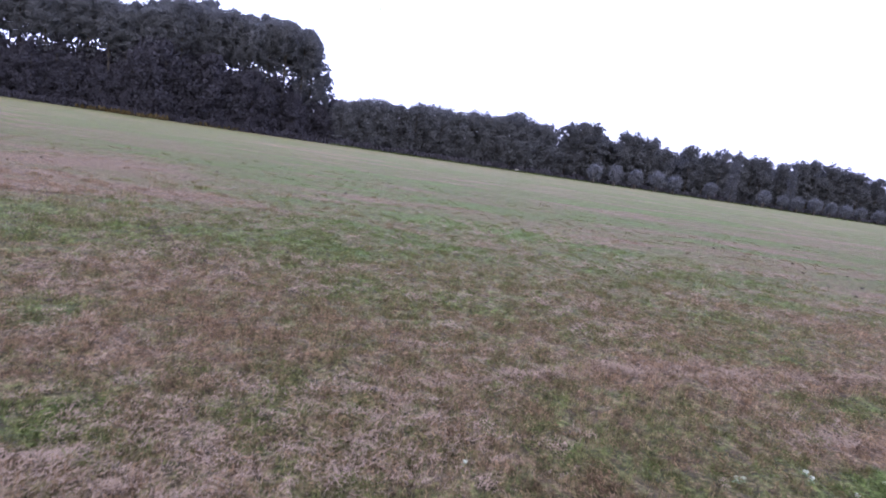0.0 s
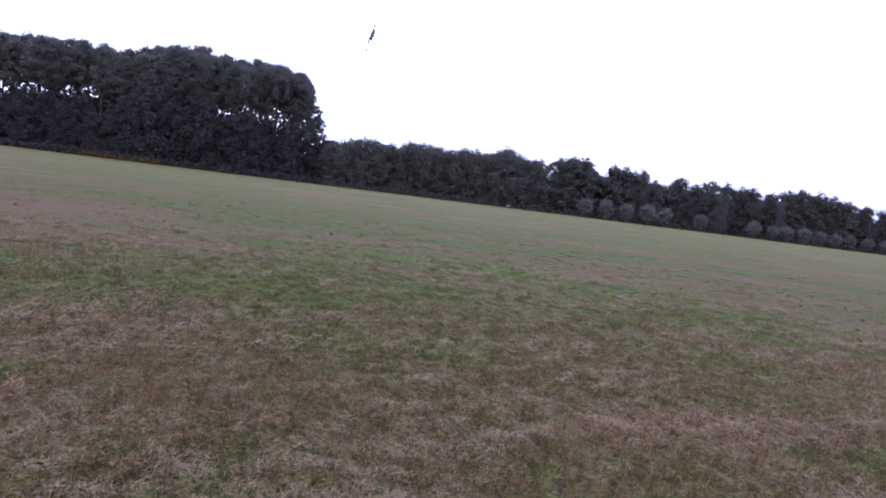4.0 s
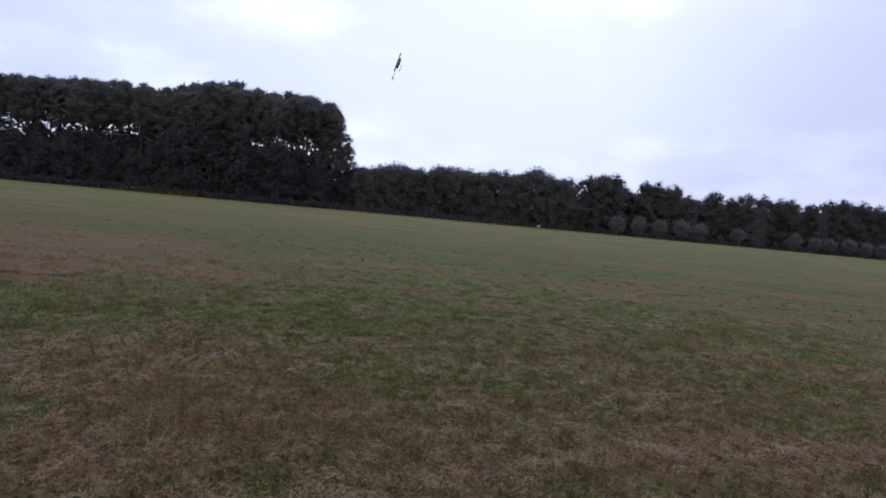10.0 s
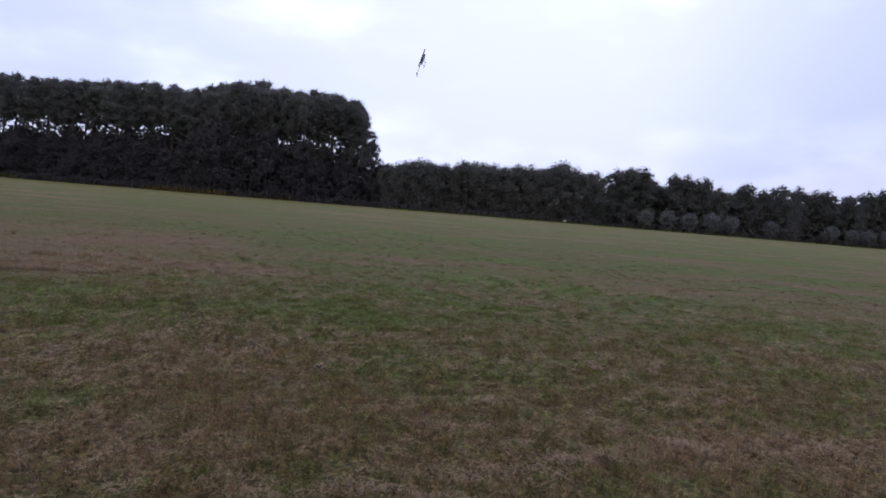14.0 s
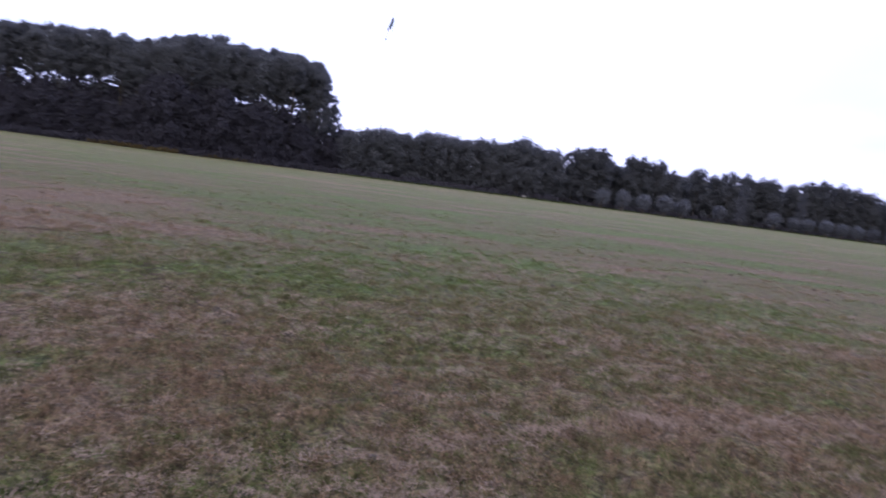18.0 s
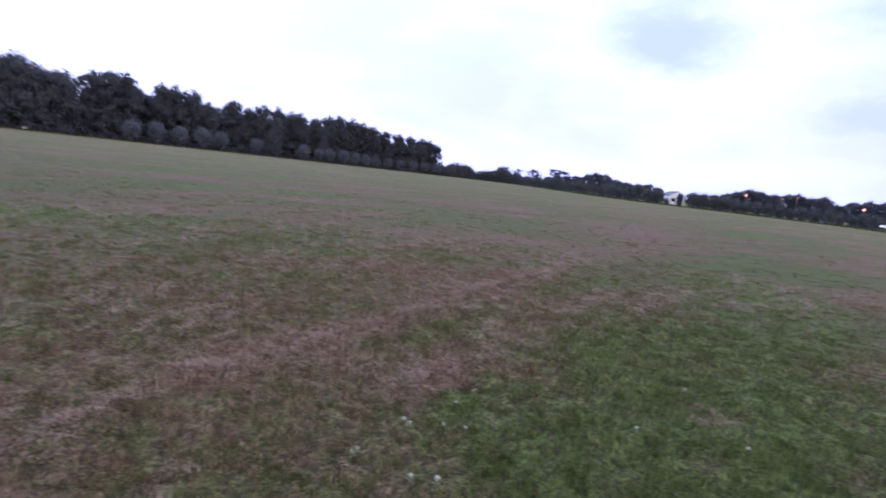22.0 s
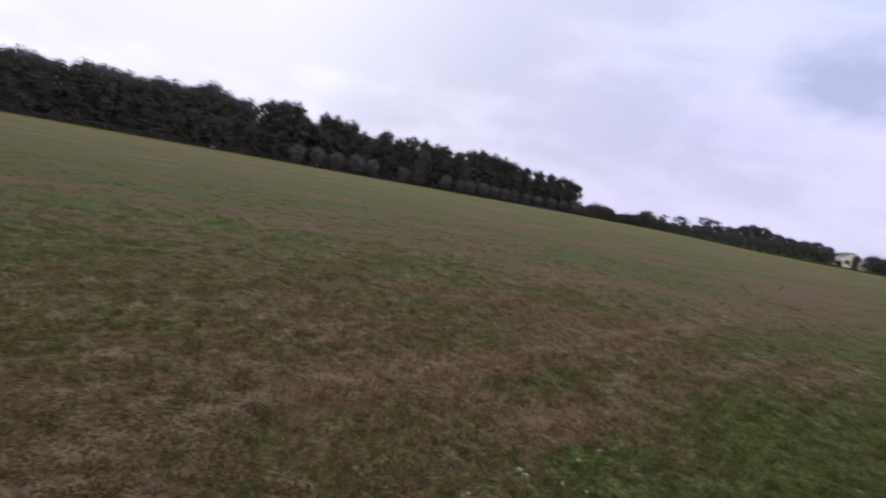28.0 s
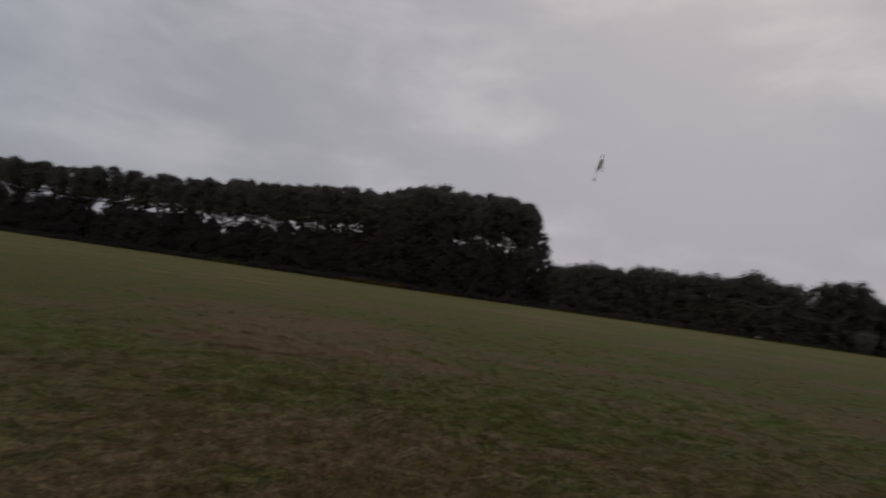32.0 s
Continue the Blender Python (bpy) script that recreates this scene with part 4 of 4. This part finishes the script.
def make_lumps(name, label, category, mat, count, lo, hi, reach, flat, level, seed):
    """Small uneven lumps strewn over the near meadow, one joined sheet."""
    rng = np.random.default_rng(seed)
    ico = bmesh.new()
    bmesh.ops.create_icosphere(ico, subdivisions=level, radius=1.0)
    base = np.array([v.co[:] for v in ico.verts])
    tri = np.array([[v.index for v in f.verts] for f in ico.faces])
    ico.free()
    verts, faces = [], []
    for i in range(count):
        d = math.sqrt(rng.uniform(1.6 ** 2, reach ** 2))
        a = radians(rng.uniform(-60, 95))
        x, y = d * math.sin(a), d * math.cos(a)
        r = rng.uniform(lo, hi) * (1 + d * 0.06)
        p = base * (r * rng.uniform(0.7, 1.5), r * rng.uniform(0.7, 1.5), r * flat) * rng.uniform(0.78, 1.22, (len(base), 1))
        verts.append(p + (x, y, ground_z(x, y) + r * 0.3))
        faces.append(tri + i * len(base))
    ob = new(name, mesh_of(name, np.concatenate(verts).tolist(), np.concatenate(faces).tolist(), mat))
    return tagged(ob, label, category, kind="stuff")


def make_tussocks(name, label, category, mat, tufts, each, length, half, rise, fan, streak, seed):
    """Clumps of stalks: raked hay that lies in loose wisps, or grass that stands in tufts."""
    rng = np.random.default_rng(seed)
    d = 1.8 + 13.0 * rng.random(tufts * 4) ** 1.2
    a = np.radians(rng.uniform(-58, 92, tufts * 4))
    x, y = d * np.sin(a), d * np.cos(a)
    # clumps lie in lines along the mower's way
    u, v = x * math.cos(0.40) + y * math.sin(0.40), -x * math.sin(0.40) + y * math.cos(0.40)
    keep = lattice(u * 0.35, v * 1.9, seed) * streak + lattice(x * 0.8, y * 0.8, seed + 1) * 0.5 + rng.normal(size=len(x)) * 0.25 > 0.25
    for px, py, rx, ry, turn, much in GREEN_PATCHES:
        if fan > 1 and much > 1:
            keep &= np.hypot((x - px) / rx, (y - py) / ry) > 1.1
    x, y, d = x[keep][:tufts], y[keep][:tufts], d[keep][:tufts]
    own = np.repeat(np.arange(len(x)), each)
    n = len(own)
    big = (rng.uniform(0.5, 1.5, len(x)) * (0.8 + 0.05 * d))[own]
    turn = rng.normal(0.40, 0.7, len(x))[own]
    along, across = rng.normal(size=n) * 0.055 * big, rng.normal(size=n) * 0.026 * big
    cx = x[own] + along * np.cos(turn) - across * np.sin(turn)
    cy = y[own] + along * np.sin(turn) + across * np.cos(turn)
    cz = ground_z(cx, cy) + rng.random(n) * rise * big
    t = turn + rng.normal(size=n) * fan
    tilt = rng.normal(size=n) * 0.3 if fan > 1 else rng.uniform(0.9, 1.5, n)
    ln = length * rng.uniform(0.5, 1.3, n) * big
    way = np.stack([np.cos(t) * np.cos(tilt), np.sin(t) * np.cos(tilt), np.abs(np.sin(tilt))], 1) * ln[:, None]
    side = np.stack([-np.sin(t), np.cos(t), rng.normal(size=n) * 0.4], 1) * (half * (1 + 0.12 * d[own]))[:, None]
    c = np.stack([cx, cy, cz], 1)
    q = np.stack([c - side, c + side, c + way + side * 0.4, c + way - side * 0.4], 1)
    ob = new(name, mesh_of(name, q.reshape(-1, 3).tolist(), np.arange(n * 4).reshape(-1, 4).tolist(), mat))
    return tagged(ob, label, category, kind="stuff")


make_tussocks("hay_wisps", "small loose wisps of pale hay left between the tufts", "hay", HAY_MAT, 2200, 44, 0.034, 0.0013, 0.042, 1.2, 0.9, 51)
make_tussocks("grass_tufts", "short upright tufts of grass missed by the mower", "grass", BLADE_MAT, 1500, 30, 0.040, 0.0016, 0.006, 0.9, 0.4, 52)
make_lumps("soil_clods", "dark crumbs of soil among the mown grass", "soil", SOIL_MAT, 1500, 0.005, 0.012, 12, 0.55, 1, 31)
make_lumps("soil_clods", "scattered dark clods between the tufts further out", "soil", SOIL_MAT, 260, 0.008, 0.020, 19, 0.6, 1, 32)


def make_rut(line, count, wide, seed, label):
    """Dark soil showing along a wheel mark or a scraped line."""
    rng = np.random.default_rng(seed)
    pts = np.array(line, float)
    at = np.concatenate([[0], np.cumsum(np.linalg.norm(np.diff(pts, axis=0), axis=1))])
    t = rng.uniform(0, at[-1], count)
    x = np.interp(t, at, pts[:, 0]) + rng.normal(size=count) * wide
    y = np.interp(t, at, pts[:, 1]) + rng.normal(size=count) * wide
    quads = []
    for a, b in zip(x, y):
        if noise.noise((a * 1.7, b * 1.7, 20)) < -0.15:
            continue
        z, r, w = ground_z(a, b), rng.uniform(0.010, 0.028), rng.uniform(0, 3.1)
        c, q = math.cos(w) * r, math.sin(w) * r
        quads.append([(a + c, b + q, z + 0.004), (a - q, b + c * 0.7, z + 0.006), (a, b, z + 0.022), (a - c, b - q, z + 0.005), (a + q, b - c * 0.7, z + 0.004)])
    n = len(quads)
    faces = []
    for i in range(n):
        k = i * 5
        faces += [(k, k + 1, k + 2), (k + 1, k + 3, k + 2), (k + 3, k + 4, k + 2), (k + 4, k, k + 2)]
    ob = new("soil_mark", mesh_of("soil_mark", [p for q in quads for p in q], faces, SOIL_MAT))
    return tagged(ob, label, "soil", kind="stuff")


make_rut(((-4.3, 7.3), (-4.0, 6.8), (-3.6, 6.5), (-2.8, 5.7), (-2.3, 5.4), (-2.0, 5.2), (-1.5, 5.0)), 420, 0.085, 41, "curved dark wheel mark in the mown grass")
make_rut(((-8.3, 7.4), (-8.1, 8.4), (-7.6, 8.9), (-6.7, 8.9)), 420, 0.07, 42, "dark scraped line in the dry grass")
make_rut(((-0.1, 8.9), (0.3, 8.85), (0.6, 8.75)), 90, 0.08, 43, "dark scuffed spot in the mown grass")

FLOWER_MAT = plain_material("clover_white", (0.26, 0.29, 0.22), (0.40, 0.42, 0.34), 30.0, 0.8)
STALK_MAT = plain_material("clover_green", (0.09, 0.13, 0.06), (0.17, 0.22, 0.12), 20.0, 0.7)


def make_clover():
    """A white clover plant: a stalk, three leaves and a round head of petals."""
    thing = tagged(new("white_clover"), "small white clover flower in the green grass", "flower", "clover in the meadow")
    v, f = tube([((0, 0, 0), 0.0025), ((0.004, 0, 0.03), 0.002), ((0.006, 0.002, 0.055), 0.0018)], 5)
    part("stalk", mesh_of("stalk", v, f, STALK_MAT, True), STALK_MAT, thing)
    rng = np.random.default_rng(3)
    pv, pf = leaf_cloud(rng, [(0.006, 0.002, 0.062, 0.013, 0.013, 0.011)], 60, 0.012, 0.2)
    part("flower_head", mesh_of("flower_head", [(a, b, c + 0.0) for a, b, c in pv], pf, FLOWER_MAT), FLOWER_MAT, thing)
    for i in range(3):
        a = i * 2.09
        x, y = math.cos(a), math.sin(a)
        lv = [(0.004 * x, 0.004 * y, 0.026), (0.016 * x - 0.010 * y, 0.016 * y + 0.010 * x, 0.031), (0.030 * x, 0.030 * y, 0.028), (0.016 * x + 0.010 * y, 0.016 * y - 0.010 * x, 0.031),
              (0.016 * x, 0.016 * y, 0.024)]
        part("leaf", mesh_of("leaf", lv, [(0, 1, 2), (0, 2, 3), (0, 4, 1), (1, 4, 2), (2, 4, 3), (3, 4, 0)], STALK_MAT), STALK_MAT, thing)
    return thing


clover = make_clover()
first = True
for x, y, k in ((1.7, 2.6, 1.3), (1.76, 2.64, 1.1), (2.2, 2.7, 1.2), (2.4, 2.6, 1.2), (4.8, 2.1, 1.3), (1.8, 2.2, 1.2), (1.9, 2.1, 1.3), (2.5, 2.5, 1.0), (2.8, 2.9, 1.1), (3.1, 3.0, 1.0),
                (2.2, 2.76, 1.1), (1.4, 2.2, 1.2), (0.1, 2.2, 1.0), (3.6, 1.9, 1.1), (4.0, 1.3, 1.2)):
    m = Matrix.Translation((x, y, float(ground_z(x, y)))) @ Matrix.Rotation(x * 7, 4, "Z") @ Matrix.Diagonal((k * 0.75, k * 0.75, k * 0.55, 1))
    if first:
        clover.matrix_basis, first = m, False
    else:
        keep = clover.scale.copy()
        clover.scale = (1, 1, 1)
        copy_thing(clover, m)
        clover.scale = keep

# ---------------------------------------------------------------- model helicopter


def box_bm(size, at=(0, 0, 0), bevel=0.0):
    bm = bmesh.new()
    bmesh.ops.create_cube(bm, size=1.0, matrix=Matrix.Translation(at) @ Matrix.Diagonal((*size, 1)))
    if bevel:
        bmesh.ops.bevel(bm, geom=bm.edges[:], offset=bevel, segments=2, affect="EDGES")
    return bm


def rod_bm(a, b, r0, r1=None, sides=8):
    v, f = tube([(a, r0), ((Vector(a) + Vector(b)) / 2, (r0 + (r1 or r0)) / 2), (b, r1 or r0)], sides)
    f.append(tuple(reversed(range(sides))))
    bm = bmesh.new()
    vs = [bm.verts.new(p) for p in v]
    for face in f:
        bm.faces.new([vs[i] for i in face])
    return bm


HELI_DARK = plain_material("helicopter_black", (0.012, 0.013, 0.015), (0.030, 0.032, 0.036), 20.0, 0.35)
HELI_BODY = plain_material("helicopter_canopy", (0.030, 0.060, 0.070), (0.060, 0.100, 0.110), 8.0, 0.3)
HELI_PALE = plain_material("helicopter_white", (0.55, 0.55, 0.56), (0.72, 0.72, 0.72), 12.0, 0.35)


def make_helicopter():
    """A radio-controlled helicopter, nose along +y, rotor shaft along +z, 1.25 m long."""
    thing = tagged(new("model_helicopter"), "dark radio-controlled helicopter in the air, nose pitched up", "helicopter")
    rows = [((0, 0.44, -0.03), 0.012), ((0, 0.40, -0.03), 0.045), ((0, 0.30, -0.02), 0.075), ((0, 0.15, 0.0), 0.092), ((0, 0.0, 0.01), 0.085), ((0, -0.12, 0.02), 0.055), ((0, -0.2, 0.03), 0.025)]
    v, f = tube(rows, 14)
    canopy = part("canopy", mesh_of("canopy", [(x * 0.85, y, z * 1.05) for x, y, z in v], f, HELI_BODY, True), HELI_BODY, thing, "dark blue-grey shell")
    part("windscreen", box_bm((0.11, 0.14, 0.05), (0, 0.25, 0.045), 0.02), HELI_DARK, canopy, "black windscreen")
    part("frame", box_bm((0.07, 0.30, 0.07), (0, 0.05, -0.09), 0.008), HELI_DARK, thing)
    part("tail_boom", rod_bm((0, -0.15, 0.02), (0, -0.80, 0.03), 0.018, 0.013), HELI_PALE, thing, "pale thin tail boom")
    fin = bmesh.new()
    for x in (-0.004, 0.004):
        fin.faces.new([fin.verts.new(p) for p in ((x, -0.74, 0.03), (x, -0.80, 0.16), (x, -0.85, 0.16), (x, -0.83, 0.0), (x, -0.84, -0.11), (x, -0.80, -0.11))])
    bmesh.ops.bridge_loops(fin, edges=fin.edges[:])
    part("tail_fin", fin, HELI_DARK, thing)
    tail = part("tail_rotor", rod_bm((0.0, -0.80, 0.03), (0.05, -0.80, 0.03), 0.012), HELI_DARK, thing)
    for k in (1, -1):
        part("tail_blade", box_bm((0.004, 0.03, 0.12), (0.045, -0.80, 0.03 + k * 0.07), 0.001), HELI_PALE, tail)
    mast = part("mast", rod_bm((0, 0, 0.05), (0, 0, 0.20), 0.01), HELI_DARK, thing)
    part("rotor_hub", box_bm((0.05, 0.12, 0.03), (0, 0, 0.20), 0.008), HELI_DARK, mast)
    for k in (1, -1):
        part("rotor_blade", box_bm((0.045, 0.44, 0.006), (0, k * 0.28, 0.20), 0.002), HELI_DARK, mast)
    for k in (1, -1):
        skid = part("skid", rod_bm((k * 0.11, 0.24, -0.24), (k * 0.11, -0.18, -0.24), 0.009), HELI_DARK, thing)
        for y in (0.14, -0.08):
            part("strut", rod_bm((k * 0.03, y, -0.11), (k * 0.11, y, -0.24), 0.007), HELI_DARK, skid)
    return thing


heli = make_helicopter()
heli.matrix_basis = Matrix.Translation(EYE + heading(-9.8, 13.9) * 26.0) @ Matrix.Rotation(radians(9), 4, "Y") @ Matrix.Rotation(radians(62), 4, "X")

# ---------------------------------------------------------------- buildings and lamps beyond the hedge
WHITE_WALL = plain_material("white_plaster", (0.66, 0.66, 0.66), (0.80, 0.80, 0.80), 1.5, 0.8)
SLATE = plain_material("slate_roof", (0.10, 0.12, 0.12), (0.18, 0.20, 0.20), 4.0, 0.7)
DARK_GLASS = plain_material("dark_window", (0.02, 0.022, 0.026), (0.04, 0.042, 0.048), 3.0, 0.15)
WHITE_ROOF = plain_material("white_sheet_roof", (0.50, 0.50, 0.52), (0.66, 0.66, 0.66), 2.0, 0.5)
BOARD = plain_material("dark_boards", (0.045, 0.038, 0.032), (0.10, 0.085, 0.07), 5.0, 0.85)
STEEL = plain_material("grey_steel", (0.16, 0.16, 0.17), (0.28, 0.28, 0.29), 9.0, 0.5, 0.6)
CONCRETE = plain_material("pale_concrete", (0.18, 0.18, 0.17), (0.30, 0.29, 0.28), 5.0, 0.85)


def gable_roof_bm(w, d, z, rise, over, thick):
    bm = bmesh.new()
    pts = [(-w / 2 - over, z - over * rise / (w / 2)), (0, z + rise), (w / 2 + over, z - over * rise / (w / 2)),
           (w / 2 + over, z - over * rise / (w / 2) + thick), (0, z + rise + thick), (-w / 2 - over, z - over * rise / (w / 2) + thick)]
    a = [bm.verts.new((x, -d / 2 - over, h)) for x, h in pts]
    b = [bm.verts.new((x, d / 2 + over, h)) for x, h in pts]
    bm.faces.new(a)
    bm.faces.new(b[::-1])
    for i in range(6):
        j = (i + 1) % 6
        bm.faces.new((a[j], a[i], b[i], b[j]))
    return bm


def make_shed(name, label, w, d, h, rise, wall_mat, roof_mat, openings):
    thing = tagged(new(name), label, "building")
    bm = bmesh.new()
    pts = [(-w / 2, 0), (w / 2, 0), (w / 2, h), (0, h + rise), (-w / 2, h)]
    a = [bm.verts.new((x, -d / 2, z)) for x, z in pts]
    b = [bm.verts.new((x, d / 2, z)) for x, z in pts]
    bm.faces.new(a)
    bm.faces.new(b[::-1])
    for i in range(5):
        j = (i + 1) % 5
        bm.faces.new((a[j], a[i], b[i], b[j]))
    part("wall", bm, wall_mat, thing)
    part("roof", gable_roof_bm(w, d, h, rise, 0.15, 0.08), roof_mat, thing)
    for kind, x, z0, ww, hh in openings:
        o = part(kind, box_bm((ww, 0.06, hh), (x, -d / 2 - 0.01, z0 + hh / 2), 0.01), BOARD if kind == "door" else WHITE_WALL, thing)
        if kind == "window":
            part("pane", box_bm((ww - 0.14, 0.03, hh - 0.14), (x, -d / 2 - 0.045, z0 + hh / 2)), DARK_GLASS, o)
    return thing


def facing(az, dist, extra=0.0):
    return Matrix.Translation(spot(az, dist)) @ Matrix.Rotation(radians(-az + extra), 4, "Z")


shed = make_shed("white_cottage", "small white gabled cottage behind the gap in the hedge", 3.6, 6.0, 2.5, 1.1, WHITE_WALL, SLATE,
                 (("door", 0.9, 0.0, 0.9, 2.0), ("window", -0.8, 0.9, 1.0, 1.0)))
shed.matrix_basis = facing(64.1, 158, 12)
low = make_shed("low_barn", "low dark barn with a long white sheet roof", 2.6, 5.6, 0.95, 0.3, BOARD, WHITE_ROOF, (("door", 0.0, 0.0, 0.8, 0.85),))
low.matrix_basis = facing(81.1, 136, 84)
box = tagged(new("utility_box"), "small pale utility box at the foot of the wood", "utility box")
part("plinth", box_bm((1.3, 0.6, 0.12), (0, 0, 0.06), 0.02), CONCRETE, box)
part("casing", box_bm((1.2, 0.5, 0.8), (0, 0, 0.52), 0.03), STEEL, box)
part("lid", box_bm((1.28, 0.58, 0.06), (0, 0, 0.95), 0.02), CONCRETE, box)
part("door", box_bm((0.5, 0.03, 0.65), (-0.28, -0.255, 0.5), 0.006), STEEL, box)
part("door", box_bm((0.5, 0.03, 0.65), (0.28, -0.255, 0.5), 0.006), STEEL, box)
box.matrix_basis = facing(5.7, 156) @ Matrix.Diagonal((0.8, 0.8, 0.8, 1))
LAMP_GLOW = glow_material("lamp_orange", (1.0, 0.36, 0.20), 5.5)


LAMP_DIM = glow_material("lamp_dim", (1.0, 0.30, 0.18), 0.6)


def make_street_lamp(h, glow):
    thing = tagged(new("street_lamp"), "street lamp with a lit orange-red lantern beyond the hedge", "street lamp", "lit street lamps")
    part("pole", rod_bm((0, 0, 0), (0, 0, h), 0.08, 0.05), STEEL, thing)
    part("arm", rod_bm((0, 0, h - 0.05), (0, -0.5, h + 0.1), 0.035), STEEL, thing)
    head = part("head", box_bm((0.5, 0.8, 0.16), (0, -0.8, h + 0.16), 0.04), STEEL, thing)
    v, f = tube([((0, -0.8, h + 0.10), 0.16), ((0, -0.8, h - 0.1), 0.22), ((0, -0.8, h - 0.28), 0.16), ((0, -0.8, h - 0.36), 0.06)], 12)
    part("lantern", mesh_of("lantern", v, f, glow, True), glow, head)
    return thing


for a, e, glow in ((70.0, 1.02, LAMP_GLOW), (72.8, 1.0, LAMP_DIM), (73.9, 1.26, LAMP_DIM), (78.6, 0.88, LAMP_GLOW)):
    d = 165.0
    make_street_lamp(EYE.z + d * math.tan(radians(e)) + 0.2, glow).matrix_basis = facing(a, d)
